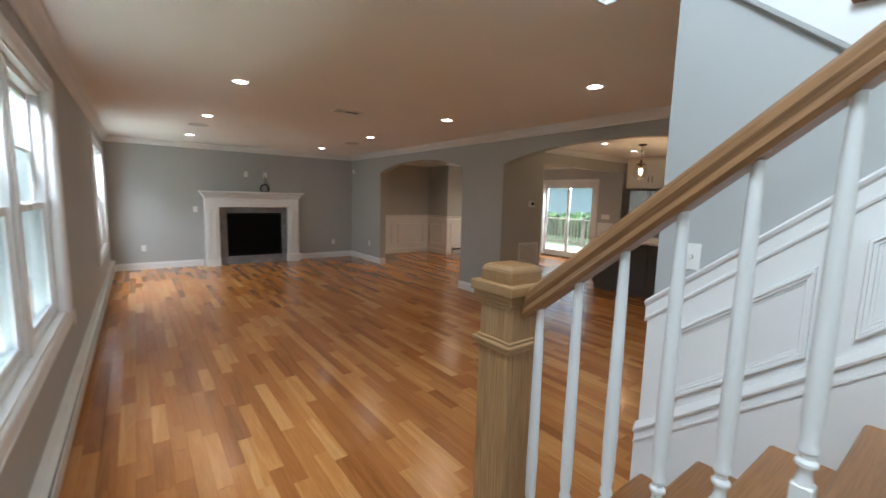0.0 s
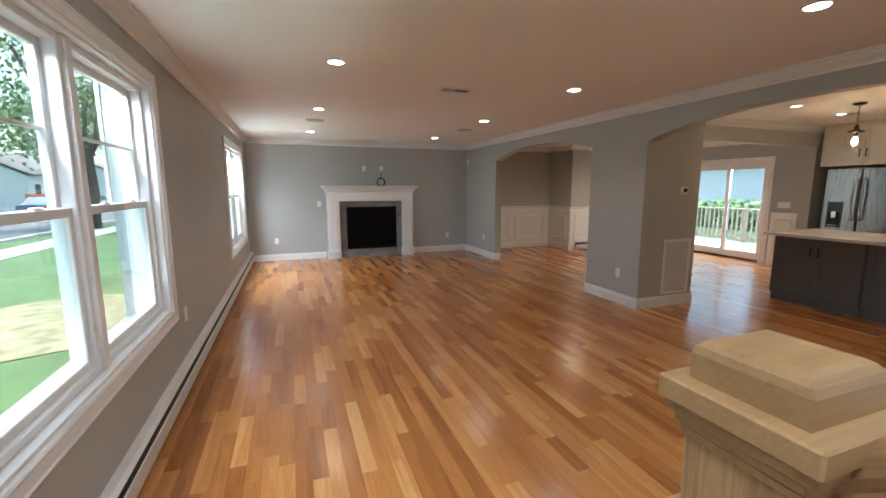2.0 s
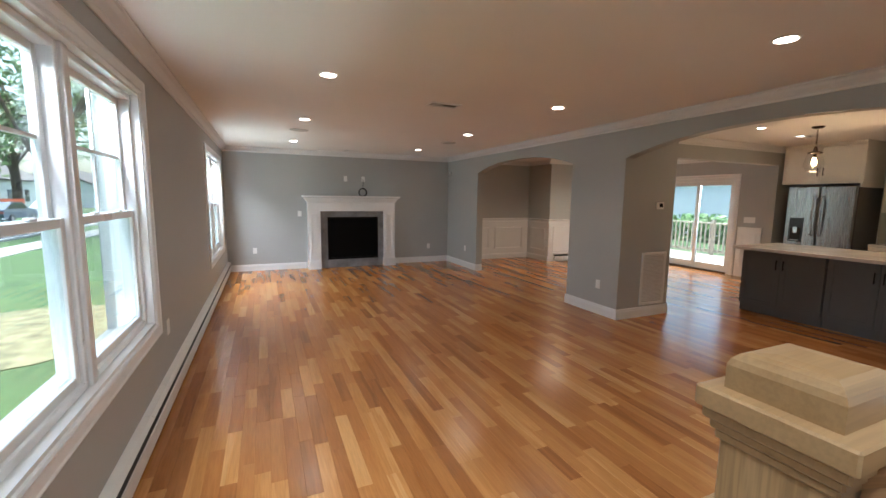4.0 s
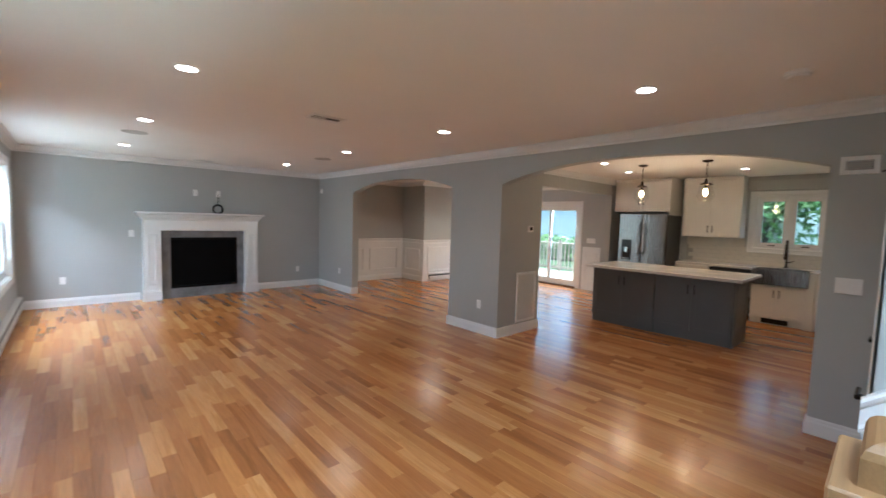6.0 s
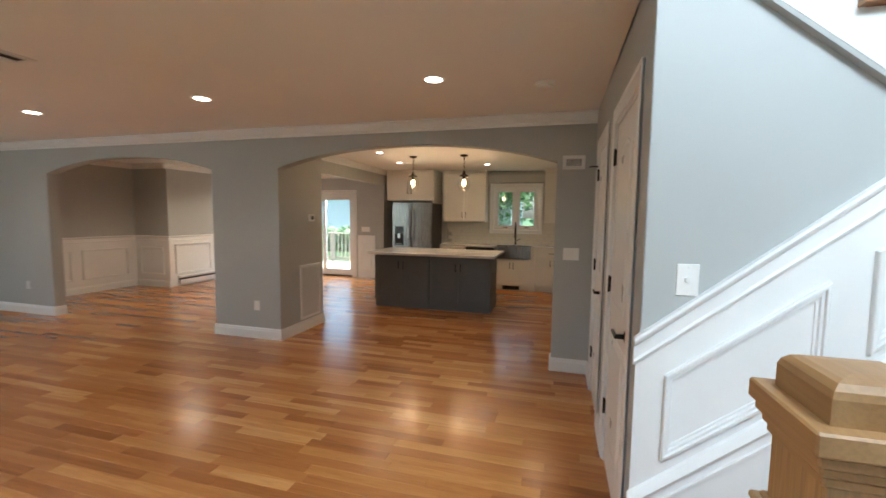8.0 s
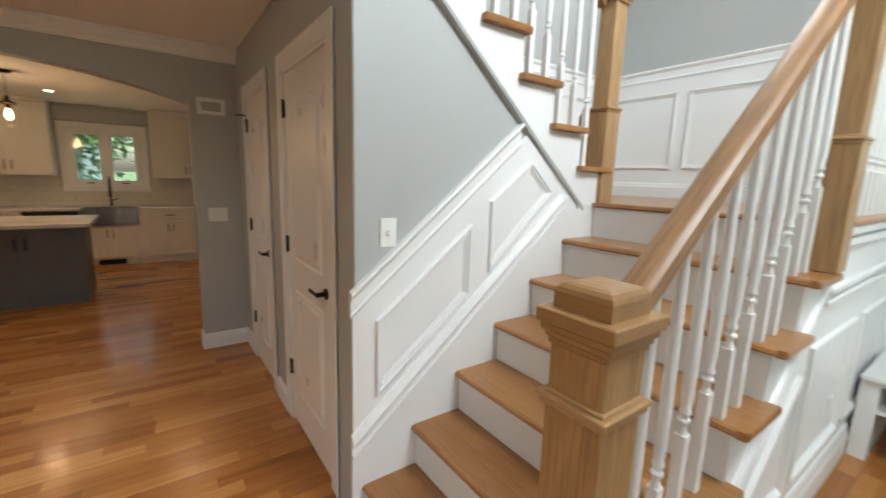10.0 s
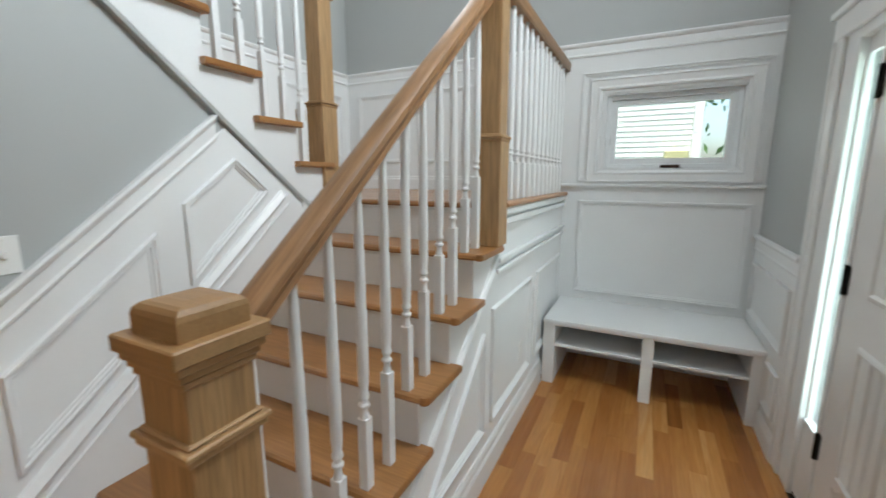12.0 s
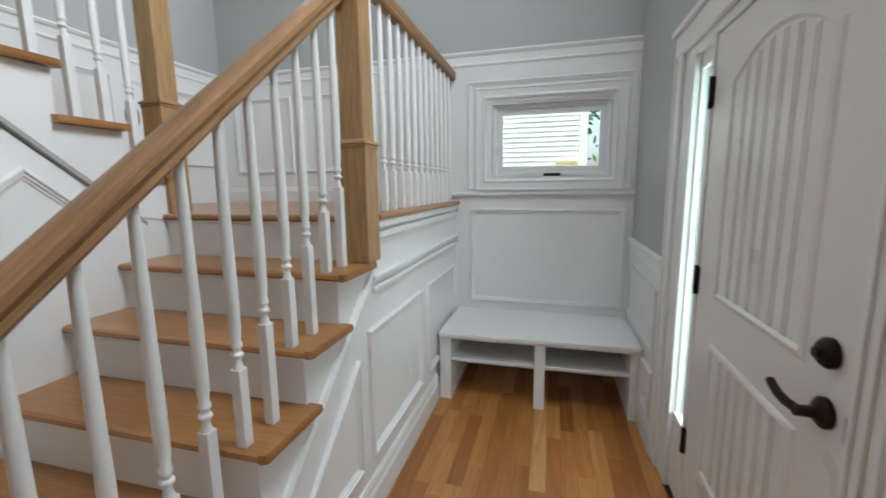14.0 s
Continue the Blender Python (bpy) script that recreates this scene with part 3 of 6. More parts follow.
# entry corner
w = wainscot("wainscot_entry", "white panelled wainscot beside the entry door")
P = on_west()
part("backing", box(B(), WEST, WEST + 0.012, SOUTH, -1.30, 0, 1.04), WHITE, w)
part("chair_rail", sweep(B(), RAILP, (WEST, SOUTH + 0.012, 1.02), (WEST, -1.30, 1.02), (1, 0, 0)), WHITE, w)
panels(w, on_west(WEST + 0.012), [rect(-2.2, -1.36, 0.58, 0.94), rect(-1.58, -1.36, 0.2, 0.46)])
part("baseboard", sweep(B(), BASE, (WEST + 0.012, -1.63, 0), (WEST + 0.012, -1.30, 0), (1, 0, 0)), WHITE, w)
# dining
w = wainscot("wainscot_dining", "white panelled wainscot round the dining room")
part("backing", box(B(), ARCH + 0.14, 6.63, 9.588, 9.6, 0, 0.96), WHITE, w)
part("backing", box(B(), 6.618, 6.63, 8.708, 9.588, 0, 0.96), WHITE, w)
part("backing", box(B(), 6.63, EAST, 8.708, 8.72, 0, 0.96), WHITE, w)
part("chair_rail", sweep(B(), RAILP, (ARCH + 0.14, 9.6, 0.93), (6.63, 9.6, 0.93), (0, -1, 0)), WHITE, w)
part("chair_rail", sweep(B(), RAILP, (6.63, 8.70, 0.93), (6.63, 9.58, 0.93), (-1, 0, 0)), WHITE, w)
part("chair_rail", sweep(B(), RAILP, (6.60, 8.72, 0.93), (EAST, 8.72, 0.93), (0, -1, 0)), WHITE, w)
panels(w, on_north(9.588), [rect(4.65, 5.45, 0.25, 0.80), rect(5.62, 6.45, 0.25, 0.80)])
panels(w, on_east(6.618), [rect(8.85, 9.45, 0.25, 0.80)])
panels(w, on_north(8.708), [rect(6.74, 7.62, 0.25, 0.86), rect(7.75, 8.9, 0.25, 0.86)])
part("baseboard", sweep(B(), BASE, (ARCH + 0.14, 9.588, 0), (6.618, 9.588, 0), (0, -1, 0)), WHITE, w)
part("baseboard", sweep(B(), BASE, (6.618, 8.708, 0), (6.618, 9.588, 0), (-1, 0, 0)), WHITE, w)
w = wainscot("wainscot_patio", "white wainscot panel beside the patio door")
part("backing", box(B(), EAST - 0.014, EAST, 5.42, 5.86, 0, 0.99), WHITE, w)
part("cap", box(B(), EAST - 0.03, EAST, 5.41, 5.86, 0.99, 1.015, 0.004), WHITE, w)
panels(w, on_east(EAST - 0.014), [rect(5.50, 5.78, 0.2, 0.88)])

# ---- windows and doors ----
CASE = [(0, 0), (0, 0.018), (0.012, 0.024), (0.02, 0.018), (0.06, 0.014), (0.075, 0.02), (0.085, 0.014), (0.09, 0.0)]


def window(name, place, opening, sashes, glazed, label, grids=True, casing=True, recess=0.11, meet=0.5):
    """A window in its opening: jamb, casing, stool, sashes with rails, stiles, panes and bars."""
    a0, a1, b0, b1 = opening
    w = thing(name, place((a0 + a1) / 2, b0, 0), label, "window", "", "structure")
    if casing:
        part("casing", moulding(B(), rect(a0 - 0.088, a1 + 0.088, b0 - 0.088, b1 + 0.088), CASE, place), WHITE, w)
    bm = B()
    t = 0.018
    for s in ((a0, a0 + t, b0, b1), (a1 - t, a1, b0, b1), (a0 + t, a1 - t, b1 - t, b1), (a0 + t, a1 - t, b0, b0 + t)):
        slab(bm, place, *s, 0.003, -0.2)
    part("window_jamb", bm, WHITE, w)
    d = -recess
    n = len(sashes)
    for i, (s0, s1) in enumerate(sashes):
        f = 0.035
        bm = B()
        slab(bm, place, s0, s0 + f, b0 + t, b1 - t, d + 0.03, d - 0.07, 0.004)
        slab(bm, place, s1 - f, s1, b0 + t, b1 - t, d + 0.03, d - 0.07, 0.004)
        slab(bm, place, s0 + f, s1 - f, b1 - t - f, b1 - t, d + 0.03, d - 0.07, 0.004)
        slab(bm, place, s0 + f, s1 - f, b0 + t, b0 + t + f, d + 0.03, d - 0.07, 0.004)
        part("window_frame", bm, VINYL, w)
        lo, hi, mid = b0 + t + f, b1 - t - f, b0 + (b1 - b0) * meet
        for kind, q0, q1, dd in (("lower_sash", lo, mid + 0.02, d), ("upper_sash", mid - 0.02, hi, d - 0.036)) if glazed == "hung" else (("casement_sash", lo, hi, d),):
            g = 0.04
            bm = B()
            slab(bm, place, s0 + f, s0 + f + g, q0, q1, dd + 0.012, dd - 0.02, 0.003)
            slab(bm, place, s1 - f - g, s1 - f, q0, q1, dd + 0.012, dd - 0.02, 0.003)
            slab(bm, place, s0 + f + g, s1 - f - g, q0, q0 + g, dd + 0.012, dd - 0.02, 0.003)
            slab(bm, place, s0 + f + g, s1 - f - g, q1 - g, q1, dd + 0.012, dd - 0.02, 0.003)
            sash = part(kind, bm, VINYL, w)
            pane = part("pane", slab(B(), place, s0 + f + g, s1 - f - g, q0 + g, q1 - g, dd - 0.002, dd - 0.006), GLASS, sash)
            pane.visible_shadow = False
            if kind == "upper_sash" and grids:
                c = (s0 + s1) / 2
                part("glazing_bar", slab(B(), place, c - 0.008, c + 0.008, q0 + g, q1 - g, dd + 0.003, dd - 0.012), VINYL, sash)
                part("glazing_bar", slab(B(), place, s0 + f + g, s1 - f - g, (q0 + q1) / 2 - 0.008, (q0 + q1) / 2 + 0.008, dd + 0.004, dd - 0.013), VINYL, sash)
            if kind == "lower_sash":
                for u in (0.3, 0.7):
                    c = s0 + (s1 - s0) * u
                    part("sash_lock", slab(B(), place, c - 0.03, c + 0.03, q1, q1 + 0.012, dd + 0.012, dd - 0.012, 0.004), VINYL, sash)
    for (p0, p1), (q0, q1) in zip(sashes, sashes[1:]):
        if q0 > p1 + 0.005:
            part("mullion", slab(B(), place, p1, q0, b0 + t, b1 - t, d + 0.045, d - 0.07, 0.004), WHITE, w)
    return w


window("window_1", on_west(LW), BIGWIN, [(1.90, 2.83), (2.89, 3.82)], "hung", "white double-hung twin window with grids in the upper sashes", recess=0.07)
window("window_2", on_west(LW), FARWIN, [(7.0, 7.94), (8.0, 8.94)], "hung", "white double-hung twin window beside the fireplace wall", recess=0.07)
w = window("window_3", on_south(SOUTH), BENCHWIN, [(-0.32, 0.56)], "awning", "small white awning window over the entry bench", casing=False, recess=0.06)
part("casing", moulding(B(), rect(-0.43, 0.69, 1.48, 2.27), CASE, on_south(SOUTH + 0.012)), WHITE, w)
part("crank_handle", box(B(), 0.03, 0.16, SOUTH - 0.035, SOUTH - 0.008, 1.592, 1.612, 0.005), BRONZE, w, "dark bronze crank handle")
w = window("window_4", on_east(EAST), KWIN, [(1.68, 2.125), (2.135, 2.58)], "casement", "white twin casement window over the kitchen sink", recess=0.05)
for y in (1.90, 2.35):
    part("crank_handle", box(B(), EAST + 0.01, EAST + 0.03, y - 0.05, y + 0.05, 1.262, 1.278, 0.004), BRONZE, w)
# the two upper windows are out of view, added to go with the stairwell lamps
window("window_5", on_west(), UPWIN, [(-0.53, 0.53)], "hung", "unseen white upper window assumed above the entry")
window("window_6", on_south(SOUTH), LANDWIN, [(1.62, 2.58)], "hung", "unseen white window added high over the stair landing")

# patio door
w = thing("door_patio", (EAST, 6.8, 0), "white sliding glass patio door leading to the deck", "door", "", "structure")
P = on_east(EAST)
part("casing", moulding(B(), rect(PATIO[0] - 0.085, PATIO[1] + 0.085, -0.1, 2.085), CASE, P), WHITE, w)
bm = B()
for s in ((5.98, 6.02, 0, 2.0), (7.58, 7.62, 0, 2.0), (6.02, 7.58, 1.95, 2.0)):
    slab(bm, P, *s, 0.003, -0.2)
part("frame", bm, VINYL, w)
part("threshold", slab(B(), P, 6.02, 7.58, 0, 0.03, 0.02, -0.2), BRONZE, w)
for a0, a1, d in ((6.02, 6.83, -0.05), (6.77, 7.58, -0.09)):
    bm = B()
    g = 0.075
    slab(bm, P, a0, a0 + g, 0.03, 1.95, d + 0.018, d - 0.018, 0.004)
    slab(bm, P, a1 - g, a1, 0.03, 1.95, d + 0.018, d - 0.018, 0.004)
    slab(bm, P, a0 + g, a1 - g, 0.03, 0.17, d + 0.018, d - 0.018, 0.004)
    slab(bm, P, a0 + g, a1 - g, 1.86, 1.95, d + 0.018, d - 0.018, 0.004)
    s = part("sliding_panel", bm, VINYL, w)
    part("pane", slab(B(), P, a0 + g, a1 - g, 0.17, 1.86, d + 0.003, d - 0.003), GLASS, s).visible_shadow = False
part("pull_handle", slab(B(), P, 6.79, 6.81, 0.95, 1.15, 0.0, -0.03, 0.006), VINYL, w)


def closet_door(name, x0, x1, label):
    """A two-panel closet door with an arched upper panel, black lever and hinges, in its casing."""
    w = thing(name, (x0, DOORS, 0), label, "door", "", "structure")
    P = on_south(DOORS)
    for s in ((x0 - 0.085, x0 + 0.004, 0, 2.06), (x1 - 0.004, x1 + 0.085, 0, 2.06)):
        part("side_casing", slab(B(), P, *s, 0, 0.014, 0.003), WHITE, w)
    part("head_casing", slab(B(), P, x0 - 0.085, x1 + 0.085, 2.06, 2.145, 0, 0.014, 0.003), WHITE, w)
    for s in ((x0 - 0.085, x0 - 0.065, 0, 2.125), (x1 + 0.065, x1 + 0.085, 0, 2.125), (x0 - 0.085, x1 + 0.085, 2.125, 2.15)):
        part("backband", slab(B(), P, *s, 0, 0.017, 0.004), WHITE, w)
    bm = B()
    for s in ((x0, x0 + 0.014, 0, 2.06), (x1 - 0.014, x1, 0, 2.06), (x0 + 0.014, x1 - 0.014, 2.046, 2.06)):
        slab(bm, P, *s, 0.004, -0.12)
    part("jamb", bm, WHITE, w)
    s0, s1 = x0 + 0.017, x1 - 0.017
    leaf = part("door_leaf", slab(B(), P, s0, s1, 0.012, 2.043, -0.004, -0.04, 0.003), DOORW, w)
    c, half = (s0 + s1) / 2, (s1 - s0) / 2 - 0.115
    F = on_south(DOORS - 0.0045)
    steps = [(0, 0), (0.008, 0.008), (0.018, 0.002), (0.03, 0.0015), (0.042, 0.009), (0.05, 0.0095)]
    top = [(c - half, 1.03)] + [(c + half, 1.03)] + [(c + half * math.cos(math.pi * i / 14), 1.78 + 0.13 * math.sin(math.pi * i / 14)) for i in range(15)]
    for poly in (top, rect(c - half, c + half, 0.23, 0.86)):
        bm = moulding(B(), poly, steps, F)
        inner = [bm.verts.new(F(a, b, 0.0095)) for a, b in inset(poly, 0.05)]
        bm.faces.new(inner)
        bmesh.ops.recalc_face_normals(bm, faces=bm.faces)
        part("panel", bm, DOORW, leaf)
    for z in (0.35, 1.11, 1.86):
        bm = slab(B(), P, s1 - 0.006, s1 + 0.026, z - 0.045, z + 0.045, -0.002, 0.006, 0.001)
        lathe(bm, [(0.006, -0.05), (0.006, 0.05)], 8, (s1 + 0.008, DOORS + 0.008, z))
        part("hinge", bm, BLACK, w)
    bm = lathe(B(), [(0.027, 0.0), (0.027, 0.008), (0.012, 0.012), (0.011, 0.045)], 16, (s0 + 0.06, DOORS - 0.004, 0.96), "y")
    box(bm, s0 + 0.045, s0 + 0.17, DOORS + 0.035, DOORS + 0.05, 0.95, 0.968, 0.005)
    part("lever", bm, BLACK, leaf)
    part("latch_plate", box(B(), x0 + 0.0, x0 + 0.012, DOORS - 0.004, DOORS + 0.008, 0.93, 0.99), BLACK, w)
    return w


closet_door("door_closet", *DOOR_A, "white two-panel closet door with black lever under the stairs")
w = closet_door("door_coats", *DOOR_B, "white two-panel closet door with black lever near the kitchen arch")
part("hinge_stop", tube(B(), [(3.95, DOORS + 0.01, 1.93), (3.955, DOORS + 0.05, 1.935), (4.0, DOORS + 0.07, 1.935)], 0.006), BLACK, w)

# entry door with two sidelights
XD = -0.505
w = thing("door_entry", (XD, -0.48, 0), "white plank-panelled entry door with dark bronze lever, closed", "door", "", "structure")
P = on_west()
for n, s in (("side_casing", (-1.285, -1.195, 0, 2.13, 0, 0.018)), ("side_casing", (0.392, 0.462, 0, 2.13, 0, 0.018)), ("head_casing", (-1.30, 0.475, 2.115, 2.215, 0, 0.022)),
             ("head_cap", (-1.315, 0.49, 2.215, 2.245, 0, 0.04)), ("backband", (-1.29, -1.27, 0, 2.115, 0, 0.026)), ("backband", (0.445, 0.466, 0, 2.115, 0, 0.026))):
    part(n, slab(B(), P, *s, 0.004), WHITE, w)
for a0, a1 in ((-1.21, -1.06), (-0.848, -0.822), (0.098, 0.21), (0.40, 0.415)):
    part("frame_post", slab(B(), P, a0, a1, 0, 2.13, 0.002, -0.048, 0.003), WHITE, w)
for a0, a1 in ((0.112, 0.126), (0.15, 0.164), (0.19, 0.206)):
    part("frame_bead", slab(B(), P, a0, a1, 0, 2.07, 0.002, 0.009, 0.003), WHITE, w)
part("frame_head", slab(B(), P, -1.19, 0.40, 2.075, 2.13, 0.001, -0.075), WHITE, w)
part("threshold", slab(B(), P, -1.21, 0.415, 0, 0.02, -0.02, -0.22, 0.004), BRONZE, w)
for a0, a1 in ((-1.06, -0.848), (0.21, 0.40)):
    bm = slab(B(), P, a0, a1, 0.02, 0.405, -0.02, -0.05)
    slab(bm, P, a0, a1, 2.01, 2.075, -0.03, -0.05)
    slab(bm, P, a0, a0 + 0.008, 0.405, 2.01, -0.028, -0.05)
    slab(bm, P, a1 - 0.008, a1, 0.405, 2.01, -0.028, -0.05)
    s = part("sidelight", bm, WHITE, w, "white sidelight frame")
    part("pane", slab(B(), P, a0 + 0.008, a1 - 0.008, 0.405, 2.01, -0.036, -0.042), GLASS, s).visible_shadow = False
leaf = part("door_leaf", slab(B(), P, -0.819, 0.094, 0.02, 2.07, -0.005, -0.05, 0.003), DOORW, w)
F = on_west(XD)
steps = [(0, 0), (0.008, 0.006), (0.02, 0.009), (0.03, 0.0), (0.034, -0.004)]
c, half = -0.352, 0.287
top = [(c - half, 1.092), (c + half, 1.092)] + [(c + half - 2 * half * i / 18, 1.865 + 0.1 * (1 - (1 - i / 9) ** 2)) for i in range(19)]
for poly, z0, z1 in ((top, 1.122, 1.9), (rect(c - half, c + half, 0.38, 0.922), 0.41, 0.892)):
    part("panel_moulding", moulding(B(), poly, steps, F), DOORW, leaf)
    for i in range(1, 7):
        a = c - half + 0.035 + (2 * half - 0.07) * i / 7
        u = (a - c) / half
        zz = (1.865 + 0.1 * (1 - u * u) - 0.04) if z1 > 1 else z1
        bm = B()
        slab(bm, F, a - 0.013, a - 0.004, z0, zz, 0.0, 0.003)
        slab(bm, F, a + 0.004, a + 0.013, z0, zz, 0.0, 0.003)
        part("plank_bead", bm, DOORW, leaf)
for z in (0.405, 1.125, 1.862):
    bm = slab(B(), F, -0.838, -0.804, z - 0.055, z + 0.055, 0.001, 0.006)
    lathe(bm, [(0.008, -0.06), (0.008, 0.06)], 8, (XD + 0.01, -0.821, z))
    part("hinge", bm, BLACK, w)
part("deadbolt", lathe(B(), [(0.034, 0), (0.034, 0.012), (0.026, 0.022), (0.012, 0.024), (0.012, 0.034)], 20, (XD, 0.022, 1.152), "x"), BRONZE, leaf, "round dark bronze deadbolt", True)
bm = lathe(B(), [(0.035, 0), (0.035, 0.01), (0.026, 0.018), (0.014, 0.022), (0.012, 0.06)], 20, (XD, 0.027, 1.017), "x")
tube(bm, [(XD + 0.05, 0.027, 1.017), (XD + 0.056, -0.015, 1.016), (XD + 0.056, -0.045, 1.018), (XD + 0.054, -0.078, 1.024), (XD + 0.052, -0.095, 1.029)], 0.011)
part("lever", bm, BRONZE, leaf, "dark bronze lever handle", True)
part("latch_plate", slab(B(), F, 0.092, 0.104, 0.985, 1.045, -0.03, 0.0035), BRONZE, leaf)
part("door_knob", lathe(B(), [(0.016, 0), (0.016, 0.006), (0.008, 0.012)], 12, (XD, 0.03, 0.79), "x"), BRONZE, leaf)

# ---- staircase ----
RISE, RUN = 0.2, 0.2385


def nose(k):
    return 0.674 - RUN * (k - 2)


SIDE = 0.86
stair = thing("staircase", (1.4, 0.2, 0), "oak and white staircase with landing and return flight", "staircase")
NOSING = [(0, 0), (-0.012, 0.003), (-0.018, 0.014), (-0.012, 0.025), (0, 0.028)]


def tread_mesh(x0, x1, y_nose, z, depth, sgn, ret):
    """Oak tread with a rounded nosing and a return on the open side; sgn: +1 when it rises towards -y."""
    prof = [(0.0, -0.018), (0.006, -0.026), (0.016, -0.028), (depth, -0.028), (depth, 0.0), (0.014, 0.0), (0.004, -0.006)]
    bm = prism(B(), prof, lambda a, b, d: (x0 + d, y_nose - sgn * a, z + b), x1 - x0)
    if ret:
        xr, s = (x0, -1) if ret < 0 else (x1, 1)
        plan = [(0, 0.004), (0.016, 0.004), (0.025, 0.008), (0.03, 0.017), (0.03, depth), (0, depth)]
        for grow, z0, z1 in ((-0.003, -0.028, -0.022), (0.0, -0.022, -0.005), (-0.003, -0.005, 0.0)):
            prism(bm, [(a + grow if a else a, d) for a, d in plan], lambda a, d, b, z0=z0: (xr + s * a, y_nose - sgn * d, z + z0 + b), z1 - z0)
    return bm


for k in range(1, 7):
    part("tread", tread_mesh(SIDE - 0.02, 1.904, nose(k), RISE * k, RUN + 0.045, 1, -1), TREAD, stair)
for k in range(1, 8):
    part("riser", box(B(), SIDE + 0.003, 1.904, nose(k) - 0.045, nose(k) - 0.028, RISE * (k - 1) + (0 if k == 1 else 0.001), RISE * k - 0.028), WHITE, stair)
    part("cove", box(B(), SIDE - 0.006, 1.904, nose(k) - 0.028, nose(k) - 0.016, RISE * k - 0.042, RISE * k - 0.028, 0.003), WHITE, stair)
# landing
part("landing_nosing", tread_mesh(SIDE + 0.06, 3.088, nose(7), 1.4, 0.10, 1, 0), TREAD, stair)
n = 14
for i in range(n):
    y0 = nose(7) - 0.10 - i * 0.119
    y1 = max(SOUTH + 0.03, y0 - 0.118)
    if y0 - y1 > 0.02:
        part("landing_board", box(B(), SIDE, 3.088, y1, y0, 1.372, 1.4, 0.0012), TREAD, stair)
part("landing_edge", prism(B(), [(0, -0.028), (0.03, -0.028), (0.04, -0.02), (0.04, -0.008), (0.03, 0), (0, 0)], lambda a, b, d: (SIDE - a, nose(7) - 0.13 - d, 1.4 + b), nose(7) - 0.13 - SOUTH - 0.015), TREAD, stair)
# closed side under the lower flight
line = [(nose(1) - 0.03, 0.0)]
for k in range(1, 7):
    line += [(nose(k) - 0.03, RISE * k - 0.03), (nose(k + 1) - 0.03, RISE * k - 0.03)]
line += [(nose(7) - 0.03, 1.37), (SOUTH + 0.012, 1.37), (SOUTH + 0.012, 0.0)]
part("side_wall", prism(B(), line, lambda a, b, d: (SIDE + d, a, b), 0.06), WHITE, stair)
Pside = on_east(SIDE)
for poly in (rect(-1.28, -0.54, 0.285, 0.89), [(-0.44, 0.285), (-0.44, 0.80), (0.17, 0.285)], rect(-2.2, -1.42, 0.285, 0.89)):
    part("panel_moulding", moulding(B(), poly, PANEL, Pside), WHITE, stair)
for z0, z1, h in ((1.05, 1.075, 0.02), (1.105, 1.13, 0.026), (1.285, 1.32, 0.022), (1.335, 1.371, 0.03)):
    part("side_moulding", slab(B(), Pside, SOUTH + 0.013, nose(7) - 0.12 if z0 > 1.2 else nose(7) + 0.0 - 0.08, z0, z1, 0, h, 0.005), WHITE, stair)
part("side_moulding", sweep(B(), [(0, 0), (0.016, 0), (0.02, 0.012), (0.012, 0.03), (0, 0.035)], (SIDE, 0.62, 0.10), (SIDE, -0.60, 1.125), (-1, 0, 0)), WHITE, stair)
part("side_base", sweep(B(), [(0, 0), (0.022, 0), (0.022, 0.12), (0.014, 0.14), (0.014, 0.165), (0.006, 0.185), (0, 0.185)], (SIDE, 0.72, 0), (SIDE, -1.63, 0), (-1, 0, 0)), WHITE, stair)
part("outlet", slab(B(), Pside, -1.13, -1.06, 0.40, 0.515, 0, 0.006, 0.002), PLASTIC, stair)
part("landing_fill", box(B(), SIDE + 0.06, 3.088, SOUTH + 0.012, nose(7) - 0.05, 1.25, 1.371), WHITE, stair)

# upper flight, turning back


def upnose(k):
    return -0.637 + RUN * (k - 1)


XU = STAIRX - 0.01
line = []
for k in range(1, 8):
    line += [(upnose(k) + 0.03, 1.4 + RISE * (k - 1) - (0.0 if k == 1 else 0.03)), (upnose(k) + 0.03, 1.4 + RISE * k - 0.03)]
line += [(1.1, 2.77), (1.1, 2.665), (0.93, 2.522), (-0.42, 1.392), (-0.55, 1.37)]
part("stringer", prism(B(), line, lambda a, b, d: (XU - 0.02 + d, a, b), 0.06), WHITE, stair)
part("stringer_bead", sweep(B(), [(0, 0), (0.028, 0.004), (0.03, 0.02), (0.024, 0.034), (0, 0.038)], (STAIRX, 0.93, 2.499), (STAIRX, -0.44, 1.35), (-1, 0, 0)), GREY, stair, "grey painted bead below the stringer")
for k in range(1, 7):
    part("tread", tread_mesh(XU - 0.03, 3.088, upnose(k), 1.4 + RISE * k, RUN + 0.05, -1, -1), TREAD, stair)
for k in range(1, 8):
    part("riser", box(B(), XU + 0.02, 3.088, upnose(k) + 0.03, upnose(k) + 0.045, 1.4 + RISE * (k - 1), 1.4 + RISE * k - 0.028), WHITE, stair)
part("upper_floor_nosing", tread_mesh(XU - 0.03, 3.088, upnose(7), 2.8, 0.4, -1, 0), TREAD, stair)
part("soffit", prism(B(), [(0.93, 2.44), (0.93, 2.47), (-0.55, 1.30), (-0.55, 1.25)], lambda a, b, d: (STAIRX + 0.1 + d, a, b), 3.1 - STAIRX - 0.1), WHITE, stair)

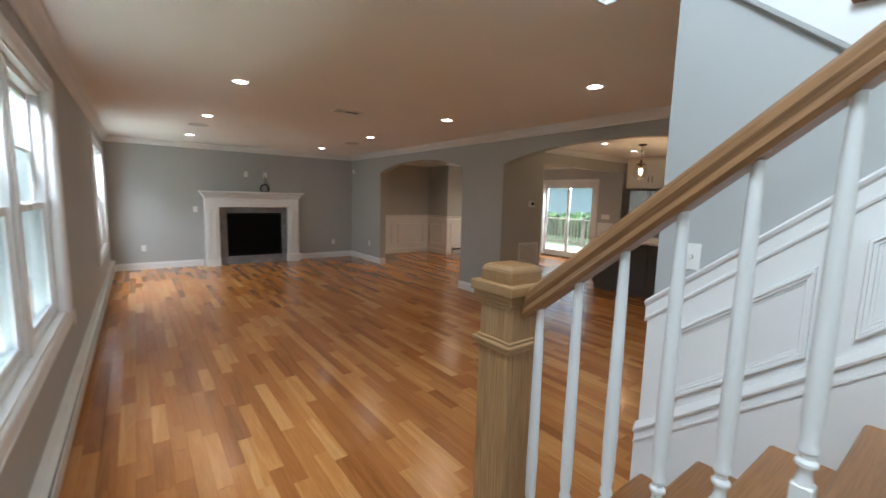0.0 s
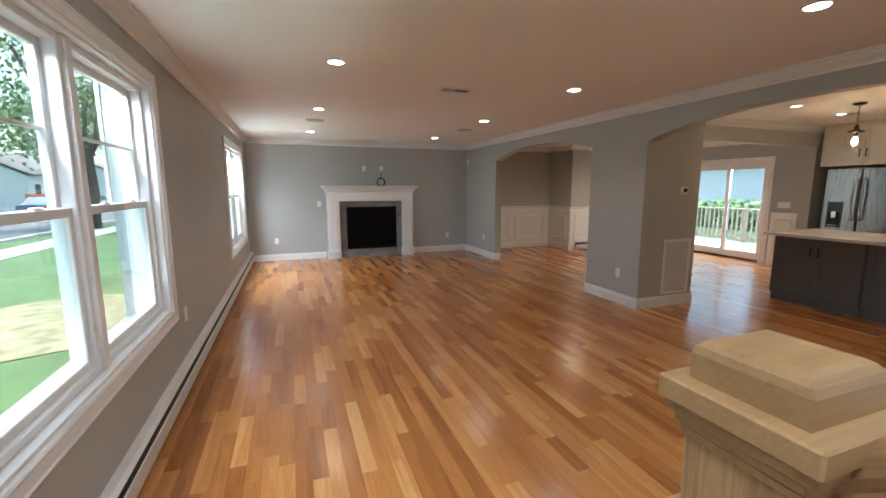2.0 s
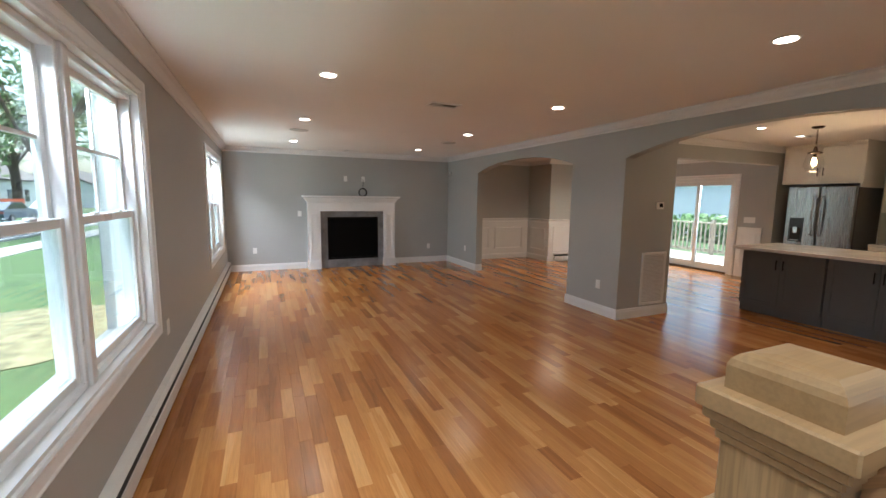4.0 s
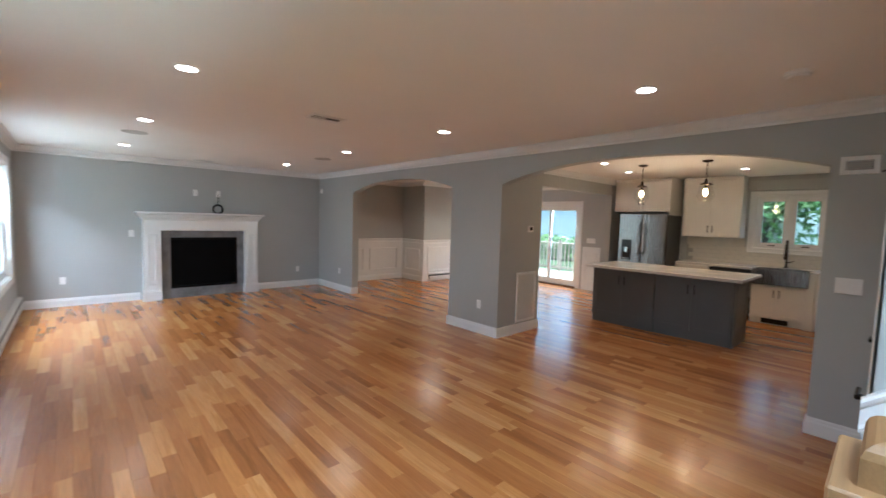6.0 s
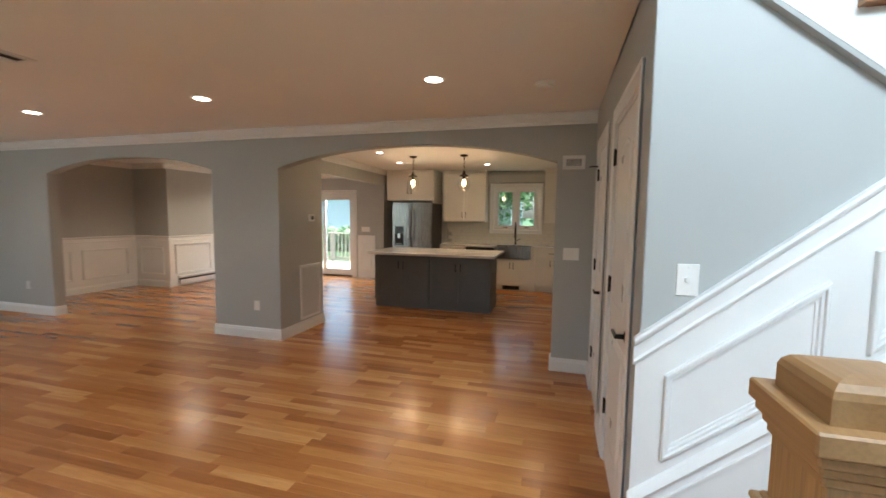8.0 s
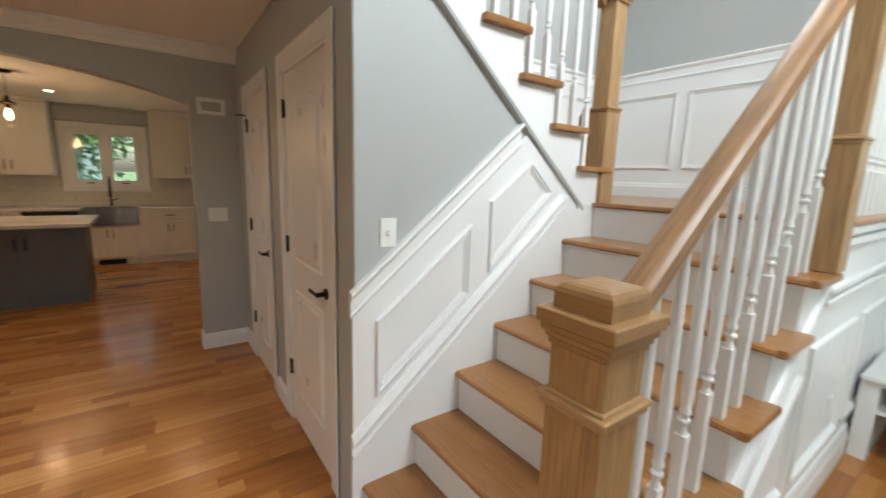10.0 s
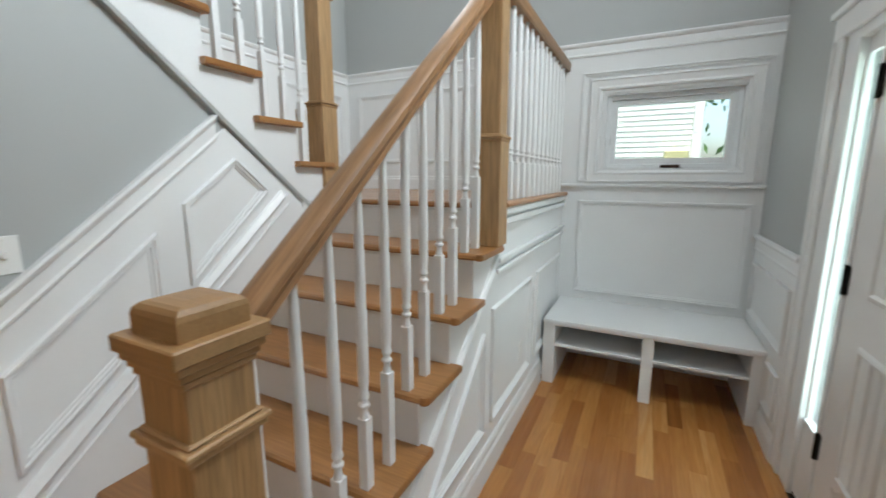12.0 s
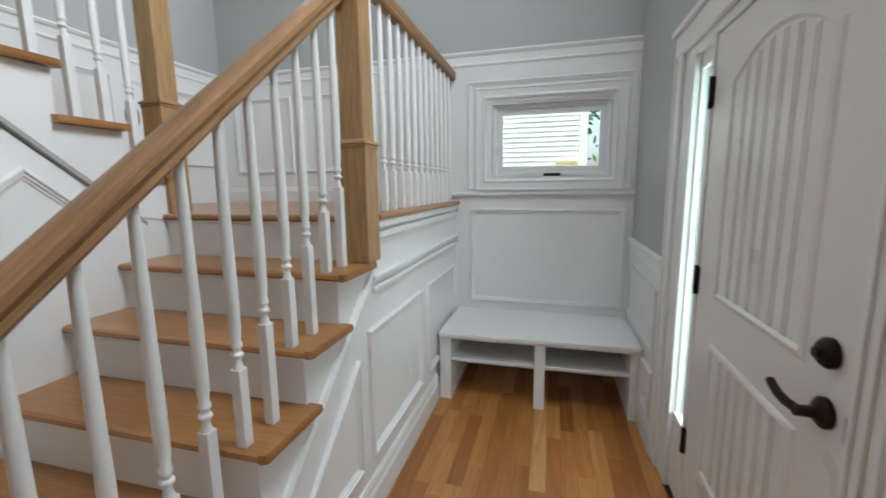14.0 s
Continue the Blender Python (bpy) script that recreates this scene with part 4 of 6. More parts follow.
part("landing_corner", box(B(), 1.9045, 2.04, -0.60, -0.40, 1.05, 1.399), WHITE, stair)

# ---- railings ----
railing = thing("stair_railing", (0.9, 0.87, 0), "oak handrails and newels with white turned balusters", "railing")


def newel(name, cx, cy, z0, zt, h, cap, collar, label=""):
    """Square oak newel: shaft, mitred collar, stepped neck mouldings, plate and raised block cap."""
    step = 0.009 if z0 > 1 else 0.002
    bm = box(B(), cx - h, cx + h, cy - h, cy + h, collar[0], zt, 0.003)
    box(bm, cx - h - step, cx + h + step, cy - h - step, cy + h + step, z0, collar[0], 0.003)
    post = part(name, bm, POST, railing, label)
    for z in collar:
        bm = B()
        for e, q0, q1 in ((0.012, z - 0.018, z - 0.004), (0.017, z - 0.004, z + 0.008), (0.007, z + 0.008, z + 0.016)):
            box(bm, cx - h - e, cx + h + e, cy - h - e, cy + h + e, q0, q1, 0.003)
        part("collar", bm, CAPW, post)
    if cap:
        bm = B()
        for e, q0, q1 in ((0.005, zt - 0.062, zt - 0.048), (0.010, zt - 0.048, zt - 0.034), (0.017, zt - 0.034, zt - 0.018), (0.024, zt - 0.018, zt + 0.012)):
            box(bm, cx - h - e, cx + h + e, cy - h - e, cy + h + e, q0, q1, 0.003)
        part("neck_moulding", bm, CAPW, post)
        e = -0.004
        bm = B()
        rings = []
        for off, z in ((0.004, 0.012), (0.004, 0.044), (0.001, 0.053), (-0.006, 0.0605), (-0.014, 0.064), (-0.034, 0.066)):
            q = h - 0.004 + off
            rings.append([bm.verts.new((cx + a * q, cy + b * q, zt + z)) for a, b in ((-1, -1), (1, -1), (1, 1), (-1, 1))])
        for lo, hi in zip(rings, rings[1:]):
            for i in range(4):
                bm.faces.new((lo[i], lo[(i + 1) % 4], hi[(i + 1) % 4], hi[i]))
        bm.faces.new(rings[-1]), bm.faces.new(rings[0][::-1])
        bmesh.ops.recalc_face_normals(bm, faces=bm.faces)
        part("cap_block", bm, CAPW, post)
    return post


newel("newel_post", 0.893, 0.868, 0.0, 1.256, 0.063, True, (1.085,))
newel("newel_post", 0.878, -0.565, 1.2, 2.52, 0.051, True, (1.695,))
newel("newel_post", 1.935, -0.61, 1.4, 2.78, 0.051, True, (1.925, 2.50))
LOAF = [(-0.022, 0), (0.022, 0), (0.03, 0.012), (0.027, 0.028), (0.033, 0.045), (0.031, 0.064), (0.02, 0.077), (0, 0.081), (-0.02, 0.077), (-0.031, 0.064), (-0.033, 0.045), (-0.027, 0.028), (-0.03, 0.012)]
XB = 0.905


def railz(y):
    return 1.515 + 0.817 * (0.375 - y)


STOUT = [(a * 1.18, b * 1.03) for a, b in LOAF]
part("handrail", sweep(B(), STOUT, (XB, 0.80, railz(0.80)), (XB, -0.51, railz(-0.51)), (1, 0, 0)), RAIL_SLOPE, railing, "oak handrail with rounded top", True)
part("handrail", sweep(B(), LOAF, (0.88, -0.61, 2.345), (0.88, SOUTH + 0.012, 2.345), (1, 0, 0)), RAIL, railing, "level oak handrail along the landing", True)


def uprail(y):
    return 2.42 + 0.8386 * (y + 0.6)


part("handrail", sweep(B(), LOAF, (1.97, -0.545, uprail(-0.545)), (1.97, 0.95, uprail(0.95)), (1, 0, 0)), RAIL, railing, "oak handrail of the upper flight", True)
part("hand_bracket", lathe(B(), [(0.02, -0.05), (0.028, -0.02), (0.028, 0.02), (0.012, 0.05)], 12, (1.99, -0.50, 1.86)), POST, railing)


def baluster(x, y, z0, z1, base=0.235):
    """White turned baluster: square foot, bead rings, tapering round shaft."""
    h = 0.016
    bm = box(B(), x - h, x + h, y - h, y + h, z0, z0 + base, 0.002)
    v = base
    lathe(bm, [(0.0155, v - 0.004), (0.010, v + 0.018), (0.0105, v + 0.03), (0.0165, v + 0.036), (0.0165, v + 0.042), (0.011, v + 0.048), (0.011, v + 0.056), (0.0155, v + 0.062),
               (0.0155, v + 0.07), (0.012, v + 0.078), (0.0155, v + 0.11), (0.0165, v + 0.22), (0.013, z1 - z0 - 0.12), (0.0105, z1 - z0)], 16, (x, y, z0))
    return part("baluster", bm, WHITE, railing, smooth=True)


for k in range(1, 7):
    for j, dy in enumerate((0.035, 0.153)):
        y = nose(k) - dy
        if (k == 1 and j == 0) or (k == 6 and j > 1):
            continue
        baluster(XB, y, RISE * k, railz(y) + 0.002, 0.13 + (0.10 if j == 0 else 0.19))
for i in range(13):
    y = -0.72 - i * 0.118
    baluster(0.88, y, 1.4, 2.347, 0.20)
for k in range(1, 7):
    for j, dy in enumerate((0.04, 0.16)):
        y = upnose(k) + dy
        if y > -0.53:
            baluster(1.965, y, 1.4 + RISE * k, uprail(y) + 0.002, 0.13 + (0.10 if j == 0 else 0.19))

# ---- entry bench ----
b = thing("entry_bench", (0.15, -1.95, 0), "white built-in entry bench with open cubbies and shelf", "bench")
part("seat", box(B(), WEST + 0.013, SIDE - 0.024, SOUTH + 0.013, -1.615, 0.475, 0.503, 0.004), WHITE, b)
part("side_panel", box(B(), 0.755, SIDE - 0.024, SOUTH + 0.02, -1.64, 0, 0.475, 0.002), WHITE, b)
part("side_panel", box(B(), WEST + 0.013, -0.425, SOUTH + 0.02, -1.64, 0, 0.475, 0.002), WHITE, b)
part("centre_post", box(B(), 0.105, 0.175, -1.72, -1.64, 0, 0.475, 0.002), WHITE, b)
part("shelf", box(B(), 0.175, 0.755, SOUTH + 0.02, -1.66, 0.285, 0.305, 0.002), WHITE, b)
part("shelf", box(B(), -0.425, 0.105, SOUTH + 0.02, -1.66, 0.285, 0.305, 0.002), WHITE, b)
part("divider", box(B(), 0.13, 0.15, SOUTH + 0.02, -1.72, 0.285, 0.475), WHITE, b)
part("front_rail", box(B(), -0.425, 0.755, -1.66, -1.642, 0.452, 0.475), WHITE, b)

# ---- baseboard heater on the front wall ----
h = thing("baseboard_heater", (LW, 5.3, 0), "long white enamelled baseboard heater along the front wall", "heater")
prof = [(0, 0.03), (0.055, 0.03), (0.06, 0.04), (0.06, 0.125), (0.052, 0.13), (0.052, 0.04), (0.006, 0.04), (0.006, 0.175), (0.035, 0.195), (0.058, 0.185), (0.062, 0.19), (0.04, 0.205), (0, 0.21)]
lens = [1.30, 3.4, 5.8, 8.0, NORTH - 0.02]
for y0, y1 in zip(lens, lens[1:]):
    part("cover", sweep(B(), prof, (LW, y0, 0), (LW, y1 - 0.003, 0), (1, 0, 0)), ENAMEL, h)
# plain block for the fins; its near-black colour holds the slot's shade
part("fin_shade_block", box(B(), LW + 0.008, LW + 0.046, 1.32, NORTH - 0.05, 0.05, 0.16), SLOT, h, "plain fin block, coloured near-black for the shade inside the slot")
part("end_cap", box(B(), LW, LW + 0.064, 1.005, 1.30, 0.0, 0.212, 0.003), ENAMEL, h)
part("foot_strip", box(B(), LW, LW + 0.02, 1.30, NORTH - 0.02, 0, 0.031), ENAMEL, h)
h = thing("baseboard_heater", (7.6, 8.70, 0), "short white enamelled baseboard heater in the dining room", "heater")
part("cover", sweep(B(), prof, (6.78, 8.708, 0), (8.9, 8.708, 0), (0, -1, 0)), ENAMEL, h)
# same near-black fill, shade of the slot put into colour
part("fin_shade_block", box(B(), 6.8, 8.88, 8.66, 8.70, 0.05, 0.16), SLOT, h)
part("foot_strip", box(B(), 6.78, 8.9, 8.69, 8.708, 0, 0.031), ENAMEL, h)

# ---- fireplace ----
f = thing("fireplace", (2.015, 9.6, 0), "white fireplace mantel with grey stone surround and black firebox", "fireplace")
YF = 9.55
part("stone_surround", box(B(), 1.335, 1.485, YF, NORTH, 0, 1.23, 0.002), SLATE, f)
part("stone_surround", box(B(), 2.585, 2.765, YF, NORTH, 0, 1.23, 0.002), SLATE, f)
part("stone_surround", box(B(), 1.487, 2.583, YF, NORTH, 1.09, 1.23, 0.002), SLATE, f)
part("stone_surround", box(B(), 1.487, 2.583, YF, NORTH, 0, 0.17, 0.002), SLATE, f)
part("firebox", box(B(), 1.485, 2.585, 9.65, 9.665, 0.17, 1.09), FIREBOX, f)
bm = B()
for s in ((1.486, 1.515, 0.171, 1.089), (2.555, 2.584, 0.171, 1.089), (1.515, 2.555, 1.05, 1.089), (1.515, 2.555, 0.171, 0.215)):
    box(bm, s[0], s[1], YF + 0.012, 9.65, s[2], s[3], 0.003)
part("firebox_frame", bm, FIREBOX, f)
part("fire_screen", box(B(), 1.515, 2.555, YF + 0.03, YF + 0.036, 0.215, 1.05), FIREGLASS, f)
part("maker_plate", box(B(), 2.485, 2.54, YF + 0.01, YF + 0.0115, 0.188, 0.198), CHROME, f)
for x0, x1 in ((1.07, 1.335), (2.685, 2.95)):
    leg = part("pilaster", box(B(), x0 + 0.015, x1 - 0.002 if x0 < 2 else x1 - 0.015, 9.44, NORTH, 0.16, 1.24, 0.004), WHITE, f)
    part("plinth", box(B(), x0, x1, 9.41, NORTH, 0, 0.16, 0.006), WHITE, leg)
    part("plinth_cap", box(B(), x0 + 0.006, x1 - 0.006, 9.422, NORTH, 0.16, 0.185, 0.008), WHITE, leg)
    part("panel_moulding", moulding(B(), rect(x0 + 0.065, x1 - 0.065, 0.27, 1.15), PANEL, on_north(9.44)), WHITE, leg)
part("frieze", box(B(), 1.085, 2.935, 9.44, NORTH, 1.24, 1.42, 0.003), WHITE, f)
part("frieze_edge", box(B(), 1.333, 2.687, 9.455, YF + 0.02, 1.215, 1.24, 0.004), WHITE, f)
bm = B()
for e, z0, z1 in ((0.015, 1.40, 1.425), (0.03, 1.425, 1.45), (0.05, 1.45, 1.475), (0.065, 1.475, 1.495)):
    box(bm, 1.085 - e, 2.935 + e, 9.44 - e, NORTH, z0, z1, 0.006)
part("bed_moulding", bm, WHITE, f)
part("shelf", box(B(), 0.985, 3.035, 9.34, NORTH, 1.50, 1.54, 0.007), WHITE, f)

# cable coil on the mantel
c = thing("cable_coil", (2.265, 9.59, 1.54), "coil of black cable hanging to the mantel shelf", "cable")
for r, o in ((0.085, 0), (0.078, 0.012), (0.09, -0.01)):
    part("loop", tube(B(), [(2.265 + r * math.cos(a), 9.63 + o * 0.8, 1.62 + r * math.sin(a)) for a in [i * math.pi / 14 for i in range(29)]], 0.008, 6), RUBBER, c, smooth=True)
part("lead", tube(B(), [(2.265, 9.63, 1.70), (2.275, 9.635, 1.78), (2.28, 9.645, 1.87), (2.28, 9.665, 1.90)], 0.006, 6), RUBBER, c, smooth=True)


# ---- wall plates ----
def plate(name, place, a, b, wide, label, kind):
    w, hh = (0.035 * wide + 0.002, 0.058)
    t = thing(name, place(a, b, 0), label, kind)
    part("cover_plate", slab(B(), place, a - w, a + w, b - hh, b + hh, 0, 0.006, 0.002), PLASTIC, t)
    for i in range(wide):
        c = a + (i - (wide - 1) / 2) * 0.046
        if kind == "switch":
            part("toggle", slab(B(), place, c - 0.005, c + 0.005, b - 0.012, b + 0.012, 0.006, 0.014, 0.002), PLASTIC, t)
        elif kind == "outlet":
            for dz in (-0.024, 0.024):
                part("socket", slab(B(), place, c - 0.016, c + 0.016, b + dz - 0.014, b + dz + 0.014, 0.006, 0.0085, 0.002), PLASTIC, t)
    return t


d = plate("dimmer_switch", on_east(STAIRX), 0.785, 1.285, 1, "white dimmer plate with a round knob on the stair wall", "dimmer")
part("knob", lathe(B(), [(0.0085, -0.016), (0.010, -0.012), (0.0105, -0.006)], 16, (STAIRX, 0.785, 1.285), "x"), PLASTIC, d, smooth=True)
for dz in (-0.045, 0.045):
    part("screw", lathe(B(), [(0.003, -0.0072), (0.003, -0.0055)], 8, (STAIRX, 0.785, 1.285 + dz), "x"), ENAMEL, d)
plate("light_switch", on_east(ARCH), 1.12, 1.155, 2, "white double switch plate beside the kitchen arch", "switch")
plate("light_switch", on_north(NORTH), 0.94, 1.16, 1, "white single switch plate beside the fireplace", "switch")
plate("blank_plate", on_north(NORTH), 1.90, 1.91, 1, "white blank plate above the mantel", "plate")
plate("wall_outlet", on_north(NORTH), 2.285, 1.91, 1, "white outlet above the mantel", "outlet")
plate("wall_outlet", on_north(NORTH), 0.06, 0.41, 1, "white outlet on the fireplace wall", "outlet")
plate("wall_outlet", on_north(NORTH), 3.84, 0.38, 1, "white outlet on the fireplace wall", "outlet")
plate("wall_outlet", on_east(ARCH), 4.71, 0.40, 1, "white outlet on the arch pier", "outlet")
plate("wall_outlet", on_east(ARCH), 8.70, 0.42, 1, "white outlet beside the dining arch", "outlet")
plate("wall_outlet", on_west(LW), 4.2, 0.52, 1, "white outlet beside the front window", "outlet")
plate("light_switch", on_east(EAST), 5.66, 1.16, 3, "white triple switch plate beside the patio door", "switch")
s = thing("motion_detector", (4.30, NORTH - 0.03, 2.1), "small white alarm detector in the corner", "detector")
part("shell", box(B(), ARCH - 0.04, ARCH, NORTH - 0.18, NORTH - 0.12, 2.05, 2.15, 0.012), PLASTIC, s)

# grilles
g = thing("wall_grille", (ARCH, 1.12, 2.02), "white supply grille beside the kitchen arch", "vent")
P = on_east(ARCH)
part("frame", moulding(B(), rect(1.02, 1.225, 1.955, 2.085), [(0, 0), (0.004, 0.012), (0.03, 0.008), (0.032, 0.001)], P), WHITE, g)
part("backing", slab(B(), P, 1.05, 1.195, 1.985, 2.055, 0, 0.001), SLOT, g)
for i in range(9):
    part("slat", slab(B(), P, 1.052 + i * 0.0165, 1.057 + i * 0.0165, 1.985, 2.055, 0.001, 0.007), WHITE, g)
for i in range(4):
    part("slat", slab(B(), P, 1.05, 1.195, 1.995 + i * 0.016, 1.998 + i * 0.016, 0.0072, 0.009), WHITE, g)
g = thing("return_grille", (4.98, 4.375, 0.45), "tall white return air grille on the pier", "vent")
P = on_south(4.375)
P = lambda a, b, d: (a, 4.375 - d, b)
part("frame", moulding(B(), rect(4.72, 5.17, 0.15, 0.85), [(0, 0), (0.004, 0.012), (0.035, 0.01), (0.04, 0.001)], P), WHITE, g)
part("backing", slab(B(), P, 4.76, 5.13, 0.19, 0.81, 0, 0.001), material("shaded grille", (0.35, 0.35, 0.34), 0.7), g)
for i in range(34):
    z = 0.2 + i * 0.018
    part("slat", slab(B(), P, 4.76, 5.13, z, z + 0.011, 0.001, 0.008), WHITE, g)
g = thing("thermostat", (4.97, 4.36, 1.45), "white thermostat with dark display on the pier", "thermostat")
part("body", slab(B(), P, 4.91, 5.03, 1.41, 1.50, 0, 0.025, 0.006), PLASTIC, g)
part("display", slab(B(), P, 4.945, 5.005, 1.435, 1.485, 0.025, 0.027), CARGLASS, g)

# ceiling fittings


def downlight(x, y):
    d = thing("downlight", (x, y, CEIL), "round white recessed downlight, lit", "downlight", "recessed downlights")
    r = 0.057 if x < 4.5 else 0.044
    part("trim_ring", lathe(B(), [(r + 0.02, 0.0), (r + 0.02, -0.003), (r + 0.011, -0.007), (r + 0.001, -0.005), (r + 0.001, 0.0)], 28, (x, y, CEIL)), WHITE, d, smooth=True)
    part("lens", lathe(B(), [(r, -0.003), (r, -0.0045), (r - 0.012, -0.005)], 28, (x, y, CEIL)), DISC, d)


# fittings of the added dining pair included
for x, y in LIVING_SPOTS + KITCHEN_SPOTS + DINING_FILL_SPOTS:
    downlight(x, y)
for x, y in ((0.77, 7.0), (3.22, 7.2)):
    d = thing("ceiling_speaker", (x, y, CEIL), "round white flush ceiling speaker", "speaker", "ceiling speakers")
    part("grille", lathe(B(), [(0.13, 0), (0.13, -0.005), (0.115, -0.008), (0.02, -0.009)], 30, (x, y, CEIL)), material("speaker mesh", (0.55, 0.54, 0.52), 0.7, fine=500, bump=0.4), d, smooth=True)
d = thing("smoke_detector", (3.38, 1.37, CEIL), "round white smoke detector", "detector")
part("base", lathe(B(), [(0.07, 0), (0.07, -0.012), (0.064, -0.02)], 26, (3.38, 1.37, CEIL)), PLASTIC, d, smooth=True)
part("cap", lathe(B(), [(0.058, -0.02), (0.055, -0.034), (0.03, -0.042)], 26, (3.38, 1.37, CEIL)), PLASTIC, d, smooth=True)
for x, y, a, b2 in ((2.0, 4.6, 0.17, 0.10), (1.97, 9.3, 0.15, 0.05), (7.5, 4.05, 0.12, 0.08)):
    d = thing("ceiling_vent", (x, y, CEIL), "white ceiling supply register", "vent", "ceiling registers")
    Pc = lambda u, v, h, x=x, y=y: (x + u, y + v, CEIL - h)
    part("frame", moulding(B(), rect(-a, a, -b2, b2), [(0, 0), (0.003, 0.008), (0.025, 0.006), (0.027, 0.001)], Pc), WHITE, d)
    part("backing", slab(B(), Pc, -a + 0.025, a - 0.025, -b2 + 0.025, b2 - 0.025, 0, 0.001), SLOT, d)
    for i in range(3):
        v = -b2 + 0.045 + (2 * b2 - 0.10) * i / 2
        part("slat", slab(B(), Pc, -a + 0.025, -0.004 if i % 2 else a - 0.025, v, v + 0.006, 0.001, 0.008), WHITE, d)

# ---- kitchen ----


def bar_pull(owner, place, a, b, vertical=True, length=0.13, mat=BLACK, d0=0.0):
    bm = B()
    h = length / 2
    if vertical:
        slab(bm, place, a - 0.006, a + 0.006, b - h, b + h, d0 + 0.022, d0 + 0.034, 0.003)
        for s in (-1, 1):
            slab(bm, place, a - 0.005, a + 0.005, b + s * (h - 0.02) - 0.006, b + s * (h - 0.02) + 0.006, d0, d0 + 0.024)
    else:
        slab(bm, place, a - h, a + h, b - 0.006, b + 0.006, d0 + 0.022, d0 + 0.034, 0.003)
        for s in (-1, 1):
            slab(bm, place, a + s * (h - 0.02) - 0.006, a + s * (h - 0.02) + 0.006, b - 0.005, b + 0.005, d0, d0 + 0.024)
    part("handle", bm, mat, owner)


def shaker(owner, place, a0, a1, b0, b1, mat, name="door", pull=None, rail=0.06):
    """A shaker front: recessed field and four proud rails in one leaf, with a bar handle."""
    bm = slab(B(), place, a0, a1, b0, b1, 0.001, 0.012)
    for s in ((a0, a0 + rail, b0, b1), (a1 - rail, a1, b0, b1), (a0 + rail, a1 - rail, b0, b0 + rail), (a0 + rail, a1 - rail, b1 - rail, b1)):
        slab(bm, place, *s, 0.012, 0.02, 0.002)
    leaf = part(name, bm, mat, owner)
    if pull:
        bar_pull(leaf, place, pull[0], pull[1], pull[2], d0=0.02)
    return leaf


# island: two double-door units, end panel and one worktop
XI = 6.43
P = on_east(XI)
for y0, y1 in ((2.25, 3.19), (3.20, 4.14)):
    u = thing("island_cabinet", (6.75, (y0 + y1) / 2, 0), "dark grey shaker island cabinet with two doors", "cabinet", "island cabinets")
    part("body", box(B(), XI, 7.12, y0, y1, 0.11, 0.868), ISLAND, u)
    part("toe_kick", box(B(), XI + 0.03, 7.07, y0, y1, 0, 0.11), ISLAND, u)
    m = (y0 + y1) / 2
    shaker(u, P, y0 + 0.006, m - 0.002, 0.125, 0.855, ISLAND, pull=(m - 0.04, 0.70, True))
    shaker(u, P, m + 0.002, y1 - 0.006, 0.125, 0.855, ISLAND, pull=(m + 0.04, 0.70, True))
e = thing("island_end_panel", (6.75, 2.23, 0), "dark grey shaker end panel of the island", "panel")
part("panel", box(B(), XI, 7.12, 2.225, 2.249, 0, 0.868), ISLAND, e)
Pe = lambda a, b, d: (a, 2.225 - d, b)
part("panel_moulding", moulding(B(), rect(XI + 0.06, 7.06, 0.16, 0.80), [(0, 0), (0, 0.008), (0.05, 0.008), (0.05, 0)], Pe), ISLAND, e)
t = thing("island_worktop", (6.8, 3.2, 0.87), "white quartz island worktop", "worktop")
part("top", box(B(), 6.30, 7.40, 2.14, 4.22, 0.869, 0.91, 0.005), QUARTZ, t)

# refrigerator
SHIFT[1] = -0.08
r = thing("refrigerator", (8.7, 4.27, 0), "stainless steel french-door refrigerator with ice dispenser", "refrigerator")
XR = 8.30
P = on_east(XR)
part("body", box(B(), XR + 0.07, 9.10, 3.80, 4.74, 0.02, 1.76, 0.01), material("dark fridge side", (0.05, 0.05, 0.052), 0.4), r)
for a0, a1 in ((3.80, 4.267), (4.273, 4.74)):
    d = part("door", slab(B(), P, a0, a1, 0.74, 1.775, 0, -0.065, 0.014), STEEL, r)
    c = 4.215 if a0 < 4 else 4.325
    part("handle", tube(B(), [(XR - 0.005, c, 1.0), (XR - 0.05, c, 1.03), (XR - 0.062, c, 1.3), (XR - 0.05, c, 1.6), (XR - 0.005, c, 1.63)], 0.016), CHROME, d, "curved steel handle", True)
part("freezer_drawer", slab(B(), P, 3.80, 4.74, 0.08, 0.73, 0, -0.065, 0.014), STEEL, r)
part("handle", tube(B(), [(XR - 0.005, 3.9, 0.65), (XR - 0.055, 3.93, 0.65), (XR - 0.055, 4.61, 0.65), (XR - 0.005, 4.64, 0.65)], 0.014), CHROME, r, smooth=True)
d = part("dispenser", slab(B(), P, 4.46, 4.67, 0.88, 1.27, -0.001, 0.004), material("black dispenser panel", (0.012, 0.012, 0.013), 0.25), r, "black ice dispenser panel")
part("recess", slab(B(), P, 4.49, 4.64, 0.92, 1.10, 0.004, 0.006), SLOT, d)
part("spout", slab(B(), P, 4.53, 4.60, 1.02, 1.12, 0.004, 0.03, 0.006), CHROME, d)
part("drip_tray", slab(B(), P, 4.50, 4.63, 0.90, 0.915, 0.004, 0.03, 0.004), CHROME, d)


r.scale = (1, 0.92, 1)
SHIFT[1] = 0.0


